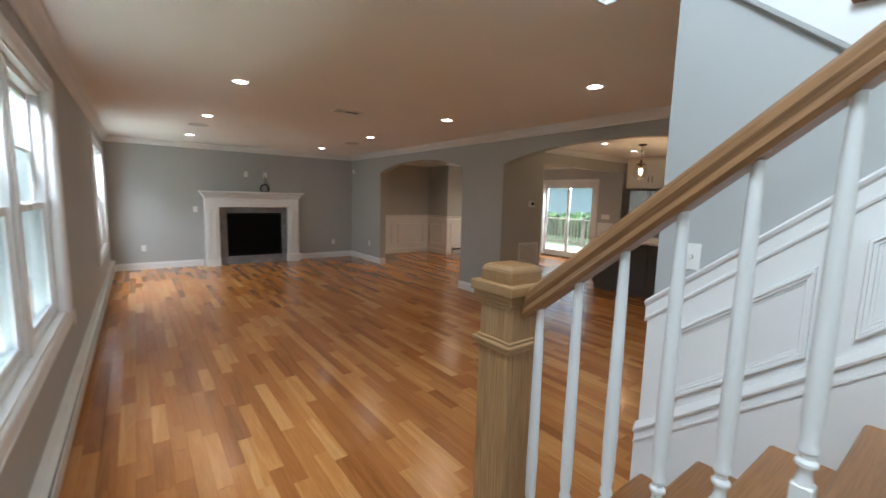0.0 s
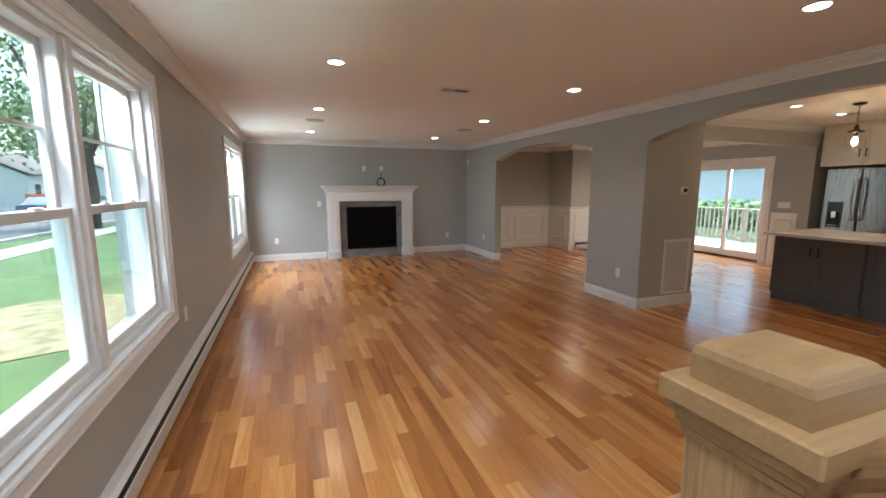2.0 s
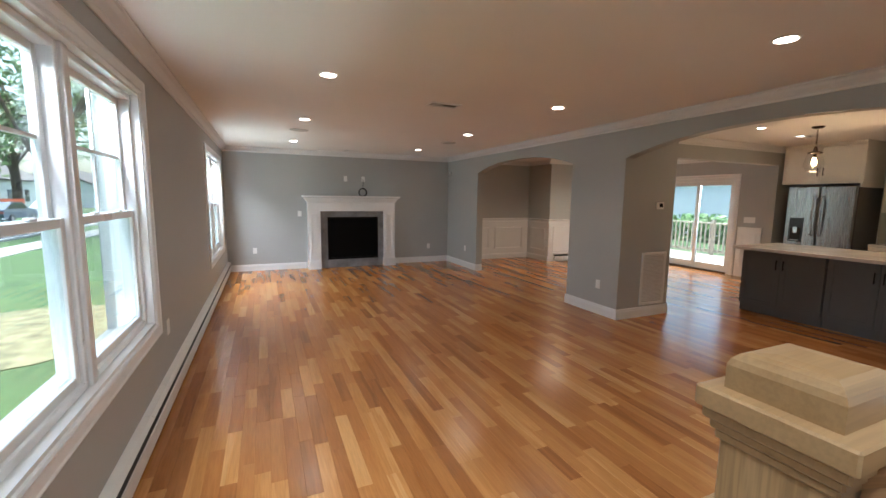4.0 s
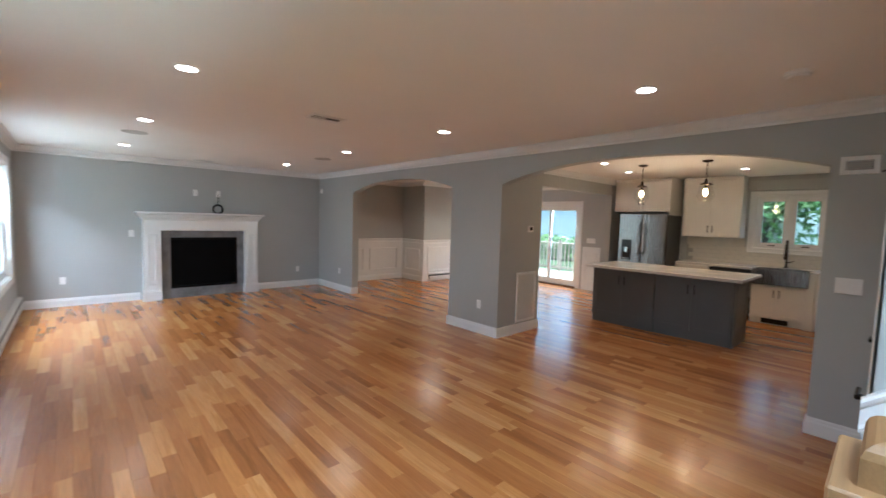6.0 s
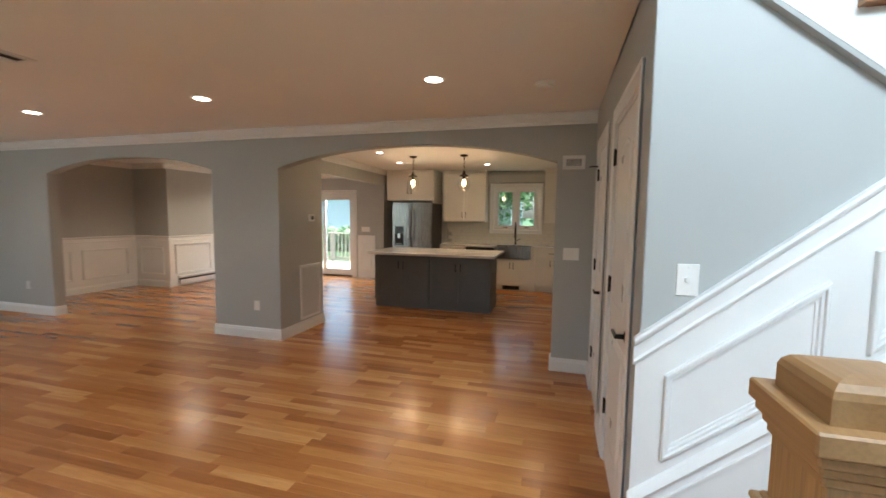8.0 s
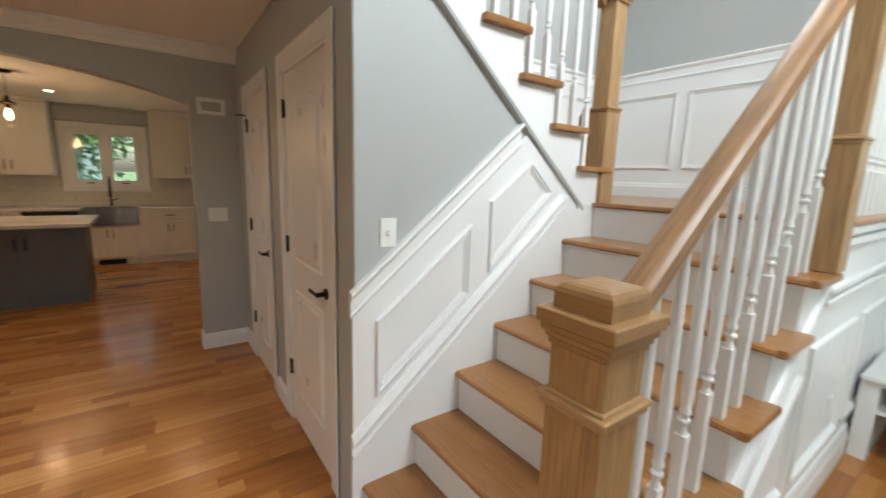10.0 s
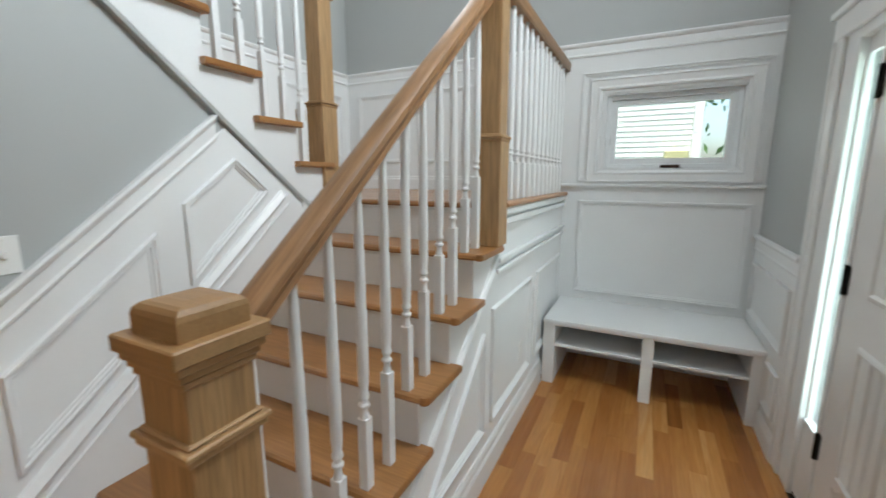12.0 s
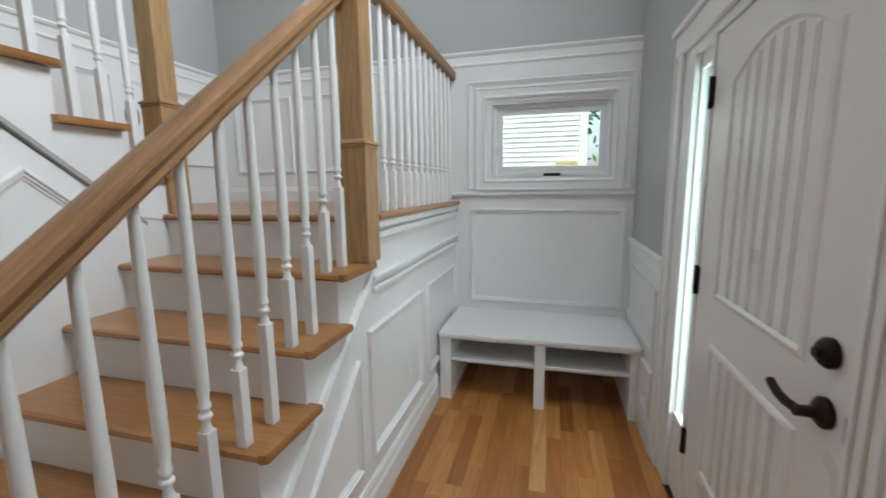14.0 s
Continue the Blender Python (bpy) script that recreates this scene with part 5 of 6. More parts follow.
def wall_unit(y0, y1, z0, z1, xf, pulls, doors=2, label="cream white shaker wall cabinet"):
    u = thing("wall_cabinet", (xf, (y0 + y1) / 2, z0), label, "cabinet", "wall cabinets")
    part("body", box(B(), xf, EAST - 0.001, y0, y1, z0, z1), CABINET, u)
    Pw = on_east(xf)
    w = (y1 - y0) / doors
    for i in range(doors):
        a0, a1 = y0 + i * w + 0.003, y0 + (i + 1) * w - 0.003
        side = a1 - 0.035 if (i == 0 and doors == 2) else a0 + 0.035
        shaker(u, Pw, a0, a1, z0 + 0.004, z1 - 0.06, CABINET, pull=(side, z0 + (z1 - z0) * pulls, True), rail=0.055)
    part("cornice", box(B(), xf - 0.035, EAST - 0.001, y0 - 0.002, y1 + 0.002, z1 - 0.055, z1, 0.008), CABINET, u)
    return u


wall_unit(3.79, 4.85, 1.82, 2.465, 8.55, 0.3, label="cream white cabinet above the refrigerator")
SHIFT[1] = -0.11  # the run along the back wall
wall_unit(2.84, 3.76, 1.38, 2.465, 8.83, 0.13)
wall_unit(0.62, 1.64, 1.38, 2.465, 8.83, 0.13)
SHIFT[1] = 0.0
f = thing("refrigerator_surround", (8.9, 3.775, 0), "cream white tall panel beside the refrigerator", "panel")
part("panel", box(B(), 8.45, EAST - 0.001, 3.765, 3.788, 0, 1.82), CABINET, f)
SHIFT[1] = -0.11
XC = 8.58
P = on_east(XC)


def base_unit(y0, y1, kind, label):
    u = thing("base_cabinet", (8.85, (y0 + y1) / 2, 0), label, "cabinet", "base cabinets")
    top = 0.64 if kind == "sink" else 0.872
    part("body", box(B(), XC, EAST - 0.001, y0, y1, 0.1, top), CABINET, u)
    part("toe_kick", box(B(), XC + 0.05, EAST - 0.001, y0, y1, 0, 0.1), CABINET, u)
    m = (y0 + y1) / 2
    z1 = 0.62 if kind == "sink" else 0.69
    shaker(u, P, y0 + 0.004, m - 0.002, 0.115, z1, CABINET, pull=(m - 0.035, z1 - 0.11, True), rail=0.05)
    shaker(u, P, m + 0.002, y1 - 0.004, 0.115, z1, CABINET, pull=(m + 0.035, z1 - 0.11, True), rail=0.05)
    if kind == "drawer":
        shaker(u, P, y0 + 0.004, y1 - 0.004, 0.70, 0.865, CABINET, "drawer_front", (m, 0.782, False), rail=0.035)
    return u


base_unit(1.90, 2.58, "sink", "cream white sink base cabinet")
base_unit(1.12, 1.78, "drawer", "cream white base cabinet with drawer")
base_unit(0.5, 1.11, "drawer", "cream white base cabinet with drawer in the corner")
base_unit(3.22, 3.76, "drawer", "cream white base cabinet with drawer beside the refrigerator")
f = thing("filler_post", (8.8, 1.84, 0), "cream white turned filler between cabinets", "trim")
part("post", box(B(), XC - 0.02, EAST - 0.001, 1.782, 1.898, 0.0, 0.872, 0.006), CABINET, f)
d = thing("dishwasher", (8.85, 2.90, 0), "dark steel dishwasher under the worktop", "dishwasher")
part("door", slab(B(), P, 2.60, 3.20, 0.1, 0.86, 0.02, -0.5, 0.006), STEEL, d)
part("control_strip", slab(B(), P, 2.60, 3.20, 0.80, 0.862, 0.02, 0.024), SLOT, d)
v = thing("toe_kick_vent", (8.6, 2.25, 0), "dark toe-kick heater grille under the sink", "vent")
part("frame", box(B(), XC + 0.03, XC + 0.05, 2.08, 2.42, 0.015, 0.09, 0.002), BRONZE, v)
for i in range(12):
    part("slat", box(B(), XC + 0.022, XC + 0.03, 2.10 + i * 0.026, 2.112 + i * 0.026, 0.025, 0.08), SLOT, v)
t = thing("worktop", (8.85, 2.1, 0.87), "white quartz worktop along the back wall", "worktop")
bm = B()
box(bm, XC - 0.03, EAST, 0.5, 1.86, 0.873, 0.91, 0.004)
box(bm, XC - 0.03, EAST, 2.58, 3.76, 0.873, 0.91, 0.004)
box(bm, 9.02, EAST, 1.86, 2.58, 0.873, 0.91, 0.004)
part("top", bm, QUARTZ, t)
s = thing("farmhouse_sink", (8.75, 2.22, 0.64), "stainless steel apron-front sink", "sink")
bm = B()
box(bm, XC - 0.055, XC - 0.03, 1.865, 2.575, 0.65, 0.90, 0.008)
box(bm, XC - 0.03, 9.0, 1.865, 1.88, 0.65, 0.90, 0.004)
box(bm, XC - 0.03, 9.0, 2.56, 2.575, 0.65, 0.90, 0.004)
box(bm, 9.0, 9.018, 1.865, 2.575, 0.65, 0.90, 0.004)
box(bm, XC - 0.03, 9.0, 1.88, 2.56, 0.65, 0.665)
part("basin", bm, STEEL, s)
f = thing("kitchen_faucet", (9.06, 2.22, 0.91), "dark pull-down kitchen faucet", "faucet")
part("base", lathe(B(), [(0.026, 0), (0.026, 0.02), (0.017, 0.03), (0.016, 0.12)], 16, (9.06, 2.22, 0.91)), BRONZE, f, smooth=True)
part("spout", tube(B(), [(9.06, 2.22, 1.0), (9.06, 2.22, 1.27)] + [(8.97 + 0.09 * math.cos(a), 2.22, 1.27 + 0.11 * math.sin(a)) for a in [i * math.pi / 8 for i in range(1, 9)]] + [(8.88, 2.22, 1.12)], 0.012), BRONZE, f, smooth=True)
part("spray_head", lathe(B(), [(0.018, 0), (0.018, 0.08), (0.013, 0.1)], 12, (8.88, 2.22, 1.06)), BRONZE, f, smooth=True)
part("lever", tube(B(), [(9.06, 2.20, 1.0), (9.06, 2.16, 1.01), (9.05, 2.12, 1.04)], 0.007), BRONZE, f, smooth=True)
# glazed backsplash in running bond
w = thing("backsplash", (EAST, 2.5, 0.91), "cream glazed subway tile backsplash", "tiles", "", "structure")
part("grout", box(B(), EAST - 0.002, EAST, 0.5, 3.76, 0.911, 1.215), CONCRETE, w)
tw, th = 0.15, 0.073
tile = None
for row in range(4):
    y = 0.5 + (0.075 if row % 2 else 0.0)
    while y + tw < 3.76:
        z = 0.914 + row * 0.076
        if tile is None:
            tile = part("tile", box(B(), EAST - 0.009, EAST - 0.002, y, y + tw - 0.003, z, z + th, 0.0015), SPLASH, w)
            first = (y, z)
        else:
            o = new("tile", tile.data)
            o.parent, o.location = w, (0, y - first[0], z - first[1])
        y += tw
part("upper_tile_field", box(B(), EAST - 0.008, EAST, 2.83, 3.76, 1.218, 1.378, 0.002), SPLASH, w)
part("upper_tile_field", box(B(), EAST - 0.008, EAST, 0.5, 1.66, 1.218, 1.378, 0.002), SPLASH, w)
v = thing("window_valance", (8.95, 2.24, 2.25), "grey shaded valance strip above the kitchen window", "trim")
part("board", box(B(), EAST - 0.08, EAST - 0.001, 1.645, 2.835, 2.22, 2.40, 0.004), GREY, v)


SHIFT[1] = 0.0


def pendant(x, y):
    p = thing("pendant_light", (x, y, CEIL), "clear glass pendant light with dark bronze cap, lit", "pendant", "island pendants")
    part("canopy", lathe(B(), [(0.065, 0), (0.065, -0.008), (0.05, -0.022), (0.012, -0.028)], 24, (x, y, CEIL)), BRONZE, p, smooth=True)
    for i in range(9):
        z = CEIL - 0.035 - i * 0.022
        bm = tube(B(), [(x + (0.008 * math.cos(a) if i % 2 else 0), y + (0 if i % 2 else 0.008 * math.cos(a)), z + 0.014 * math.sin(a)) for a in [k * math.pi / 5 for k in range(11)]], 0.0025, 5)
        part("chain_link", bm, BRONZE, p)
    part("cap", lathe(B(), [(0.008, 0.09), (0.02, 0.06), (0.025, 0.03), (0.07, 0.012), (0.078, 0.0), (0.07, -0.006)], 24, (x, y, CEIL - 0.33)), BRONZE, p, smooth=True)
    part("socket", lathe(B(), [(0.018, 0), (0.018, -0.05)], 14, (x, y, CEIL - 0.335)), BRONZE, p)
    part("bulb", lathe(B(), [(0.012, 0.0), (0.022, -0.03), (0.028, -0.06), (0.02, -0.09), (0.006, -0.10)], 16, (x, y, CEIL - 0.385)), BULB, p, smooth=True)
    prof = [(0.074, 0.0), (0.082, -0.03), (0.10, -0.12), (0.104, -0.16), (0.09, -0.185), (0.07, -0.19), (0.078, -0.205), (0.07, -0.235)]
    bm = B()
    rings = [[bm.verts.new((x + r * math.cos(2 * math.pi * i / 28), y + r * math.sin(2 * math.pi * i / 28), CEIL - 0.33 + h)) for i in range(28)] for r, h in prof]
    for a, b in zip(rings, rings[1:]):
        for i in range(28):
            bm.faces.new((a[i], a[(i + 1) % 28], b[(i + 1) % 28], b[i]))
    g = part("glass_shade", bm, CLEAR, p, "clear seeded glass shade", True)
    g.visible_shadow = False


for x, y in PENDANTS:
    pendant(x, y)

# sticker on the sidelight
s = thing("window_sticker", (-0.535, 0.27, 1.86), "red and white sticker on the sidelight glass", "sticker")
part("paper", box(B(), -0.5354, -0.5350, 0.219, 0.38, 1.70, 2.0), PLASTIC, s)
part("red_field", box(B(), -0.5348, -0.5345, 0.24, 0.38, 1.71, 2.0), REDPAPER, s)
for i in range(9):
    part("text_bar", box(B(), -0.5348, -0.5345, 0.223, 0.235, 1.715 + i * 0.028, 1.734 + i * 0.028), INK, s)

# ---- outdoors ----
GZ = -0.55
bm = B()
g = 40
verts = {}
for i in range(g + 1):
    for j in range(g + 1):
        x, y = -400 + 800 * (i / g), -400 + 800 * (j / g)
        verts[i, j] = bm.verts.new((x, y, GZ))
for i in range(g):
    for j in range(g):
        bm.faces.new((verts[i, j], verts[i + 1, j], verts[i + 1, j + 1], verts[i, j + 1]))
structure("ground", bm, GRASS, "green mown lawn with worn patches", "ground")
structure("pavement", box(B(), -8.7, -7.5, -160, 160, GZ - 0.05, GZ + 0.03), CONCRETE, "pale concrete pavement along the street", "pavement")
structure("road", box(B(), -15.4, -10.1, -160, 160, GZ - 0.05, GZ + 0.012), ASPHALT, "grey asphalt street", "road")
structure("kerb", box(B(), -10.1, -9.95, -160, 160, GZ - 0.05, GZ + 0.11, 0.02), CONCRETE, "pale concrete kerb", "kerb")
structure("porch", box(B(), -2.05, -0.72, -1.9, 0.9, GZ - 0.1, -0.04, 0.01), CONCRETE, "pale concrete front stoop", "porch")
structure("garden_path", box(B(), -7.5, -2.05, -1.5, 0.3, GZ - 0.05, GZ + 0.025), ASPHALT, "grey path from the stoop to the pavement", "path")
structure("lawn_wear", lathe(B(), [(1.7, -0.02), (1.7, 0.012), (1.2, 0.016)], 18, (-3.2, 8.4, GZ)), material("dry straw", (0.23, 0.215, 0.12), 0.95, spread=0.3, grain=4, fine=40, bump=0.8), "dry bare patch in the lawn", "lawn")
ir = thing("iron_railing", (-1.4, -1.64, -0.04), "black wrought iron railing on the stoop", "railing")
part("top_bar", tube(B(), [(-0.75, -1.64, 0.86), (-1.85, -1.64, 0.86), (-2.05, -1.64, 0.82), (-3.0, -1.64, 0.25)], 0.013), BLACK, ir)
part("bottom_bar", tube(B(), [(-0.75, -1.64, 0.05), (-1.9, -1.64, 0.05), (-2.9, -1.64, -0.45)], 0.011), BLACK, ir)
part("post", box(B(), -1.85, -1.825, -1.652, -1.628, -0.04, 0.86, 0.004), BLACK, ir)
part("post", box(B(), -3.0, -2.96, -1.66, -1.62, -0.55, 0.27, 0.004), BLACK, ir)
for i in range(8):
    part("baluster", box(B(), -0.85 - i * 0.12, -0.836 - i * 0.12, -1.647, -1.633, 0.05, 0.85), BLACK, ir)
for i in range(7):
    x = -1.99 - i * 0.13
    part("baluster", box(B(), x, x + 0.014, -1.647, -1.633, 0.02 + 0.5 * (x + 1.9), 0.82 + 0.58 * (x + 2.05)), BLACK, ir)
structure("porch_step", box(B(), -2.4, -2.05, -1.5, 0.5, GZ - 0.1, -0.22, 0.01), CONCRETE, "pale concrete step below the stoop", "step")


def tree(x, y, height, spread, seed):
    rng = random.Random(seed)
    t = thing("tree", (x, y, GZ), "leafy green deciduous tree with a grey trunk", "tree", "street trees")
    bm = tube(B(), [(x, y, GZ - 0.1), (x + 0.1, y, GZ + height * 0.2), (x - 0.05, y + 0.1, GZ + height * 0.45)], 0.22 * height / 8, 9)
    ends = []
    for i in range(9):
        a, z = rng.uniform(0, 6.28), height * rng.uniform(0.3, 0.5)
        e = (x + math.cos(a) * spread * 0.7, y + math.sin(a) * spread * 0.7, GZ + height * rng.uniform(0.55, 0.95))
        tube(bm, [(x, y, GZ + z), ((x * 2 + e[0]) / 3, (y * 2 + e[1]) / 3, GZ + z + 0.15 * height), e], 0.07 * height / 8, 6)
        ends.append(e)
    part("trunk", bm, BARK, t)
    vs, fs = [], []
    for _ in range(95):
        e = rng.choice(ends)
        c = [e[k] + rng.gauss(0, spread * 0.32) for k in range(3)]
        if c[2] < GZ + height * 0.25:
            c[2] = GZ + height * rng.uniform(0.3, 0.6)
        for _ in range(34):
            p = Vector(c) + Vector([rng.gauss(0, 0.42) for _ in range(3)])
            u = Vector([rng.uniform(-1, 1) for _ in range(3)]).normalized()
            v = u.orthogonal().normalized()
            s = rng.uniform(0.10, 0.22)
            n0 = len(vs)
            vs += [p - u * s, p + v * s * 0.5, p + u * s, p - v * s * 0.5]
            fs.append((n0, n0 + 1, n0 + 2, n0 + 3))
    me = bpy.data.meshes.new("crown")
    me.from_pydata([tuple(v - Vector((x, y, GZ))) for v in vs], [], fs)
    me.materials.append(LEAF)
    o = new("crown", me)
    o.parent = t


for i, (x, y, hh, sp) in enumerate(((-9.3, 27, 9, 3.2), (-18.5, 33, 11, 4.2), (-21, 52, 13, 5.5), (-24, 66, 14, 6), (-20, 22, 11, 4.2), (-19, 84, 14, 6), (-34, 40, 13, 5.5), (-9.2, 58, 9, 3.5), (-22, -46, 11, 4.2), (-34, -22, 12, 5),
                                      (-5.5, -14, 7.5, 2.4), (21, 1.5, 8, 3), (38, 17, 8, 4), (36, 28, 9, 4), (24, -4, 8, 3.4), (22, 4.6, 5, 2.2), (1.2, -16, 8, 2.4))):
    tree(x, y, hh, sp, 40 + i)


def hedge(x0, x1, y0, y1, z1, seed):
    rng = random.Random(seed)
    h = tagged(new("hedge"), "dense green hedge behind the garden", "hedge", "", "stuff")
    vs, fs = [], []
    for _ in range(9000):
        p = Vector((rng.uniform(x0, x1), rng.uniform(y0, y1), GZ + (z1 - GZ) * rng.random() ** 0.6 * rng.uniform(0.75, 1.1)))
        u = Vector([rng.uniform(-1, 1) for _ in range(3)]).normalized()
        v = u.orthogonal().normalized()
        s = rng.uniform(0.10, 0.24)
        n0 = len(vs)
        vs += [p - u * s, p + v * s * 0.55, p + u * s, p - v * s * 0.55]
        fs.append((n0, n0 + 1, n0 + 2, n0 + 3))
    me = bpy.data.meshes.new("hedge_leaves")
    me.from_pydata([tuple(v) for v in vs], [], fs)
    me.materials.append(LEAF)
    o = new("leaves", me)
    o.parent = h


hedge(20.5, 22.0, -2, 30, 0.75, 7)


def house(x, y, w, d, eave, ridge, face, label, name="house"):
    """A white sided house seen from the street: walls with clapboards, gabled roof, windows and door."""
    h = thing(name, (x, y, GZ), label, "house", "houses over the street")
    body = part("wall", box(B(), x - d / 2, x + d / 2, y - w / 2, y + w / 2, GZ, eave), SIDING, h)
    n = int((eave - GZ) / 0.16)
    bm = B()
    for i in range(n):
        z = GZ + 0.05 + i * 0.16
        xs = x + face * d / 2
        prism(bm, [(0, 0), (0.02, 0), (0.004, 0.155), (0, 0.155)], lambda a, b, q, xs=xs, z=z: (xs + face * a, y - w / 2 + q, z + b), w)
    part("clapboards", bm, SIDING, body)
    bm = prism(B(), [(-d / 2 - 0.4, eave), (0, ridge), (d / 2 + 0.4, eave), (d / 2 + 0.4, eave + 0.15), (0, ridge + 0.18), (-d / 2 - 0.4, eave + 0.15)], lambda a, b, q: (x + a, y - w / 2 - 0.3 + q, b), w + 0.6)
    part("roof", bm, ROOF, h)
    bm = prism(B(), [(-d / 2, eave), (0, ridge), (d / 2, eave)], lambda a, b, q: (x + a, y - w / 2 + q, b), w)
    part("gable", bm, SIDING, h)
    Ph = (lambda a, b, q: (x + face * (d / 2 + q), a, b))
    for i in range(4 if x < 0 else 0):
        a = y - w / 2 + w * (i + 0.5) / 4
        if i == 1:
            part("door", slab(B(), Ph, a - 0.5, a + 0.5, GZ + 0.3, GZ + 2.4, 0.02, 0.06), CARBLUE, h)
            continue
        wdw = part("window", slab(B(), Ph, a - 0.55, a + 0.55, GZ + 1.1, GZ + 2.5, 0.02, 0.07, 0.01), VINYL, h)
        for s in (0, 1):
            part("pane", slab(B(), Ph, a - 0.47, a + 0.47, GZ + 1.18 + s * 0.66, GZ + 1.78 + s * 0.66, 0.07, 0.075), CARGLASS, wdw)


house(-27, 56, 12, 9, 2.7, 5.0, 1, "white sided single-storey house with grey roof")
house(-27, 30, 12, 9, 2.7, 5.0, 1, "white sided single-storey house with grey roof behind trees")
house(-27, 82, 12, 9, 2.7, 5.0, 1, "white sided single-storey house with grey roof, far along the street")
house(-26, -37, 13, 9, 3.2, 5.4, 1, "white sided house with brown-grey roof opposite the entry")
house(29, 13, 18, 8, 2.7, 4.6, -1, "white sided house behind the garden")
# neighbour close by the bench window
h = thing("neighbour_house", (0.5, -8.8, GZ), "white clapboard side wall of the neighbouring house", "house")
wall = part("wall", box(B(), -0.35, 9, -12, -6.62, GZ, 5.2), SIDING, h)
for i in range(66):
    z = GZ + 0.02 + i * 0.0855
    part("clapboard", prism(B(), [(0, 0), (0.014, 0), (0.003, 0.084), (0, 0.084)], lambda a, b, q, z=z: (-0.35 + q, -6.62 + a, z + b), 9.35), SIDING, wall)
part("corner_post", box(B(), -0.47, -0.33, -6.72, -6.56, GZ, 5.2, 0.01), SIDING, h)
part("meter_box", box(B(), -0.3, 0.05, -6.58, -6.42, 1.3, 1.95, 0.02), YELLOW, h, "straw yellow panel on the wall")
part("eave", box(B(), -0.8, 9, -12, -6.2, 5.2, 5.35), SIDING, h)


def car(x, y, paint, label):
    c = thing("car", (x, y, GZ), label, "car", "parked cars")
    prof = [(-2.2, 0.35), (2.2, 0.35), (2.25, 0.62), (2.1, 0.82), (1.2, 0.95), (-1.75, 0.97), (-2.2, 0.9), (-2.28, 0.6)]
    z0 = GZ + 0.01
    part("body", prism(B(), prof, lambda a, b, q: (x - 0.88 + q, y + a, z0 + b), 1.76), paint, c)
    cab = [(1.25, 0.94), (0.55, 1.38), (0.3, 1.44), (-0.9, 1.42), (-1.75, 0.96)]
    part("cabin", prism(B(), cab, lambda a, b, q: (x - 0.75 + q, y + a, z0 + b), 1.5), paint, c)
    g = [(1.1, 0.97), (0.5, 1.34), (-0.85, 1.36), (-1.5, 0.98)]
    part("side_window", prism(B(), g, lambda a, b, q: (x + 0.748 + q, y + a, z0 + b), 0.008), CARGLASS, c)
    for s in (-1, 1):
        for a in (-1.35, 1.4):
            wl = part("wheel", lathe(B(), [(0.2, -0.1), (0.32, -0.1), (0.33, 0), (0.32, 0.1), (0.2, 0.1)], 20, (x + s * 0.82, y + a, z0 + 0.32), "x"), RUBBER, c)
            part("rim", lathe(B(), [(0.2, -0.105), (0.19, 0.105)], 14, (x + s * 0.82, y + a, z0 + 0.32), "x"), CHROME, wl)
    part("tail_light", box(B(), x + 0.55, x + 0.86, y - 2.29, y - 2.2, z0 + 0.68, z0 + 0.82, 0.01), REDPAPER, c)


car(-16.3, 46, CARWHITE, "white saloon car parked across the street")
car(-16.3, 39, CARBLUE, "dark blue car parked across the street")
car(-16.0, -23.5, CARWHITE, "white saloon car parked opposite the entry")
car(-18.6, -23.0, CARBLUE, "dull blue car standing in a driveway")
b = thing("safety_fence", (-18.5, 44, GZ), "orange mesh safety fence far across the street", "fence")
part("mesh", box(B(), -18.5, -18.46, 41, 47, GZ + 0.9, GZ + 1.6), GUARD, b)
for y in (41, 44, 47):
    part("post", box(B(), -18.55, -18.5, y - 0.03, y + 0.03, GZ, GZ + 1.7), BARK, b)

# deck behind the patio door
d = thing("deck", (11, 6.8, -0.1), "weathered wooden deck with boards behind the house", "deck", "", "structure")
for i in range(22):
    part("board", box(B(), 9.37 + i * 0.145, 9.37 + i * 0.145 + 0.138, 3.5, 10.2, -0.1, -0.06, 0.004), DECK, d)
part("joists", box(B(), 9.4, 12.5, 3.6, 10.1, GZ, -0.1), DECK, d)
r = thing("deck_railing", (12.4, 6.8, -0.06), "weathered wooden deck railing", "railing")
part("top_rail", box(B(), 12.36, 12.5, 3.5, 10.2, 0.86, 0.9, 0.006), DECK, r)
part("bottom_rail", box(B(), 12.41, 12.45, 3.5, 10.2, 0.02, 0.1), DECK, r)
for i in range(48):
    part("picket", box(B(), 12.375, 12.41, 3.56 + i * 0.138, 3.60 + i * 0.138, 0.0, 0.86), DECK, r)
for i in range(5):
    y = 3.55 + i * 1.65
    part("post", box(B(), 12.4, 12.49, y - 0.045, y + 0.045, -0.06, 0.98, 0.006), DECK, r)
part("side_rail", box(B(), 9.6, 12.4, 4.86, 4.98, 0.86, 0.9, 0.006), DECK, r)
for i in range(18):
    part("picket", box(B(), 9.75 + i * 0.145, 9.79 + i * 0.145, 4.9, 4.935, -0.06, 0.86), DECK, r)

# ---- oak strip floor, boards one by one ----
BW = 0.083
rng = random.Random(11)
near_boards, rest_v, rest_f = [], [], []


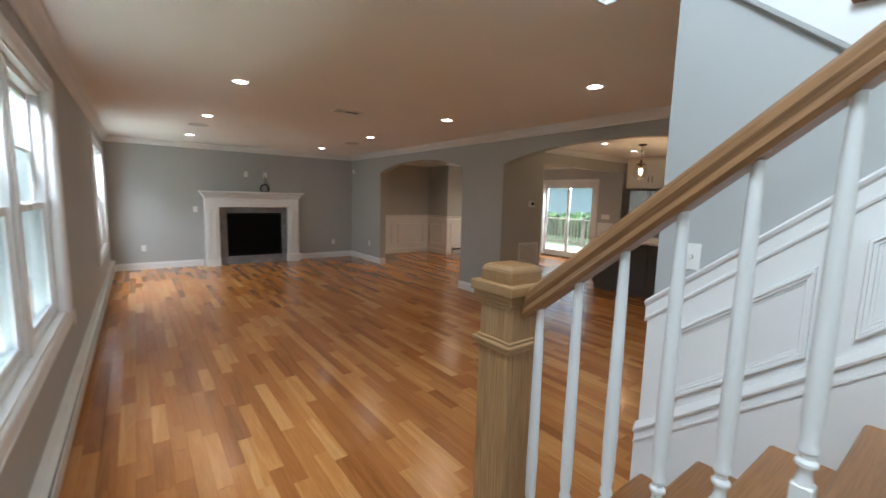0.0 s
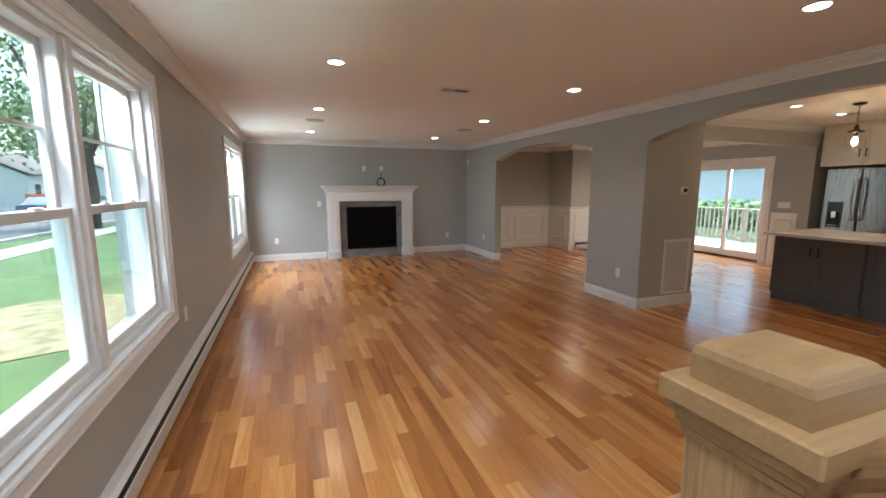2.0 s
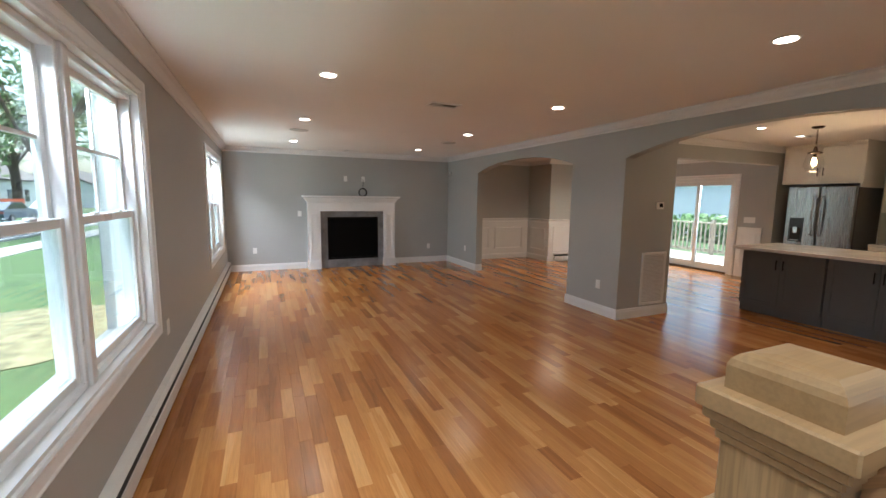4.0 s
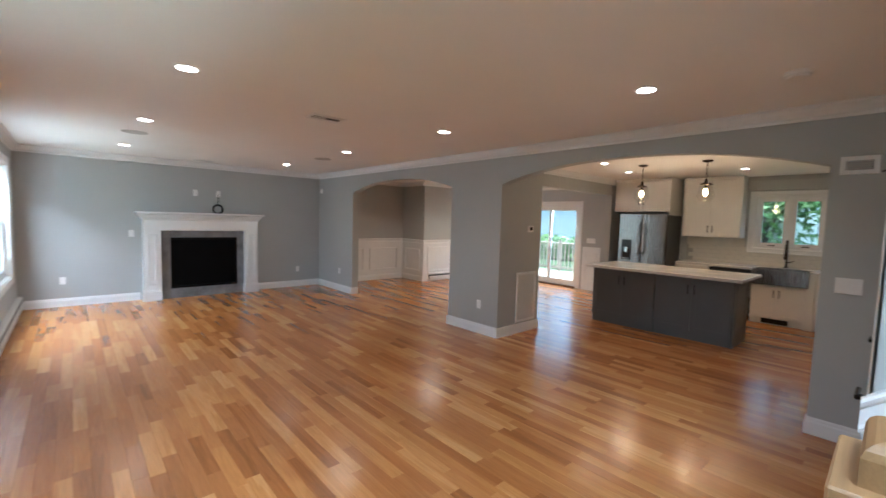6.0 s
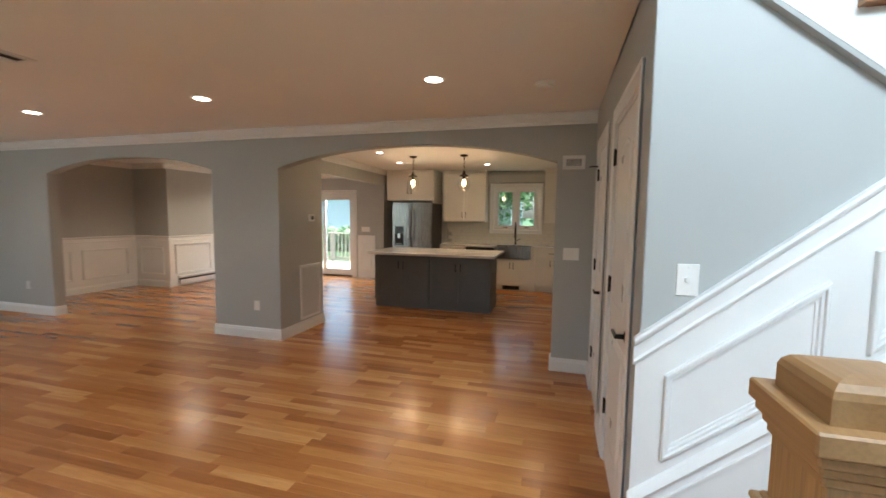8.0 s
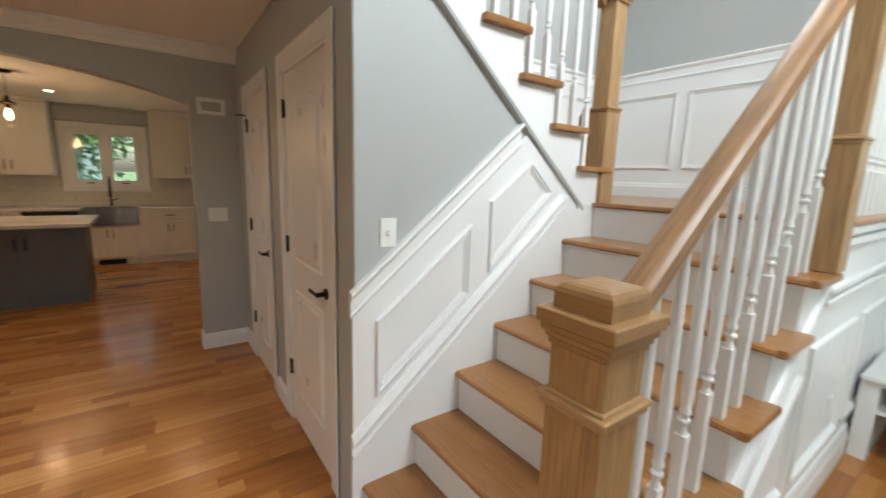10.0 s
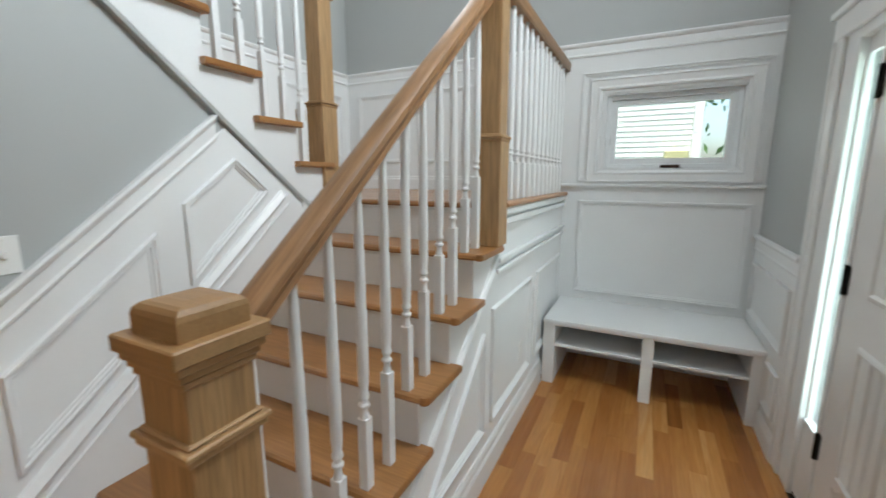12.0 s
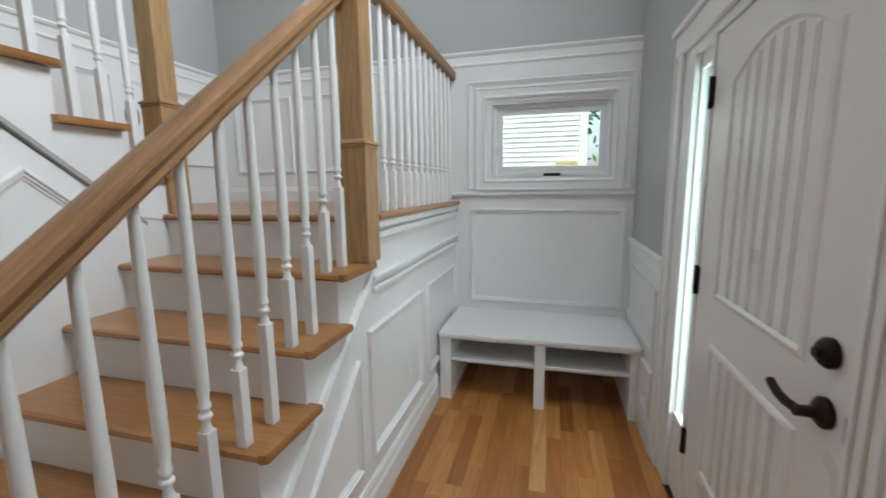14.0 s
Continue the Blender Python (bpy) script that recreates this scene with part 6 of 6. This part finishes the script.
def board_mesh(x0, x1, y0, y1, z1):
    e = 0.0009
    v = [(x0, y0, z1 - 0.02), (x1, y0, z1 - 0.02), (x1, y1, z1 - 0.02), (x0, y1, z1 - 0.02),
         (x0, y0, z1 - 0.0012), (x1, y0, z1 - 0.0012), (x1, y1, z1 - 0.0012), (x0, y1, z1 - 0.0012),
         (x0 + e, y0 + e, z1), (x1 - e, y0 + e, z1), (x1 - e, y1 - e, z1), (x0 + e, y1 - e, z1)]
    f = [(8, 9, 10, 11), (4, 5, 9, 8), (5, 6, 10, 9), (6, 7, 11, 10), (7, 4, 8, 11), (0, 1, 5, 4), (1, 2, 6, 5), (2, 3, 7, 6), (3, 0, 4, 7)]
    return v, f


boards = []
rows = int((EAST - WEST) / BW) + 1
for i in range(rows):
    x0, x1 = WEST + i * BW, min(EAST, WEST + (i + 1) * BW)
    y = SOUTH - rng.uniform(0, 0.8)
    while y < NORTH:
        y2 = y + rng.choice((rng.uniform(0.28, 0.7), rng.uniform(0.5, 1.2), rng.uniform(0.35, 0.95)))
        a, b = max(SOUTH, y), min(NORTH, y2)
        if x0 > 3.1:
            a = max(a, 0.36)
        if b - a > 0.02:
            boards.append((x0, x1, a, b, rng.uniform(-0.0003, 0.0003)))
        y = y2


def nearness(q):
    cx, cy = (q[0] + q[1]) / 2, (q[2] + q[3]) / 2
    return max(0, abs(cx - 0.9) - 1.3) + max(0, abs(cy - 2.4) - 1.5)


boards.sort(key=nearness)
fl = bpy.data.objects["floor"]
for q in boards[:300]:
    v, f = board_mesh(*q[:4], q[4])
    me = bpy.data.meshes.new("board")
    me.from_pydata(v, [], f)
    me.materials.append(FLOOR_PIECE)
    o = new("board", me)
    o.parent = fl
for q in boards[300:]:
    v, f = board_mesh(*q[:4], q[4])
    n0 = len(rest_v)
    rest_v += v
    rest_f += [tuple(k + n0 for k in g) for g in f]
me = bpy.data.meshes.new("boards_joined")
me.from_pydata(rest_v, [], rest_f)
me.materials.append(FLOOR_REST)
o = tagged(new("boards", me), kind="stuff")
o.parent = fl
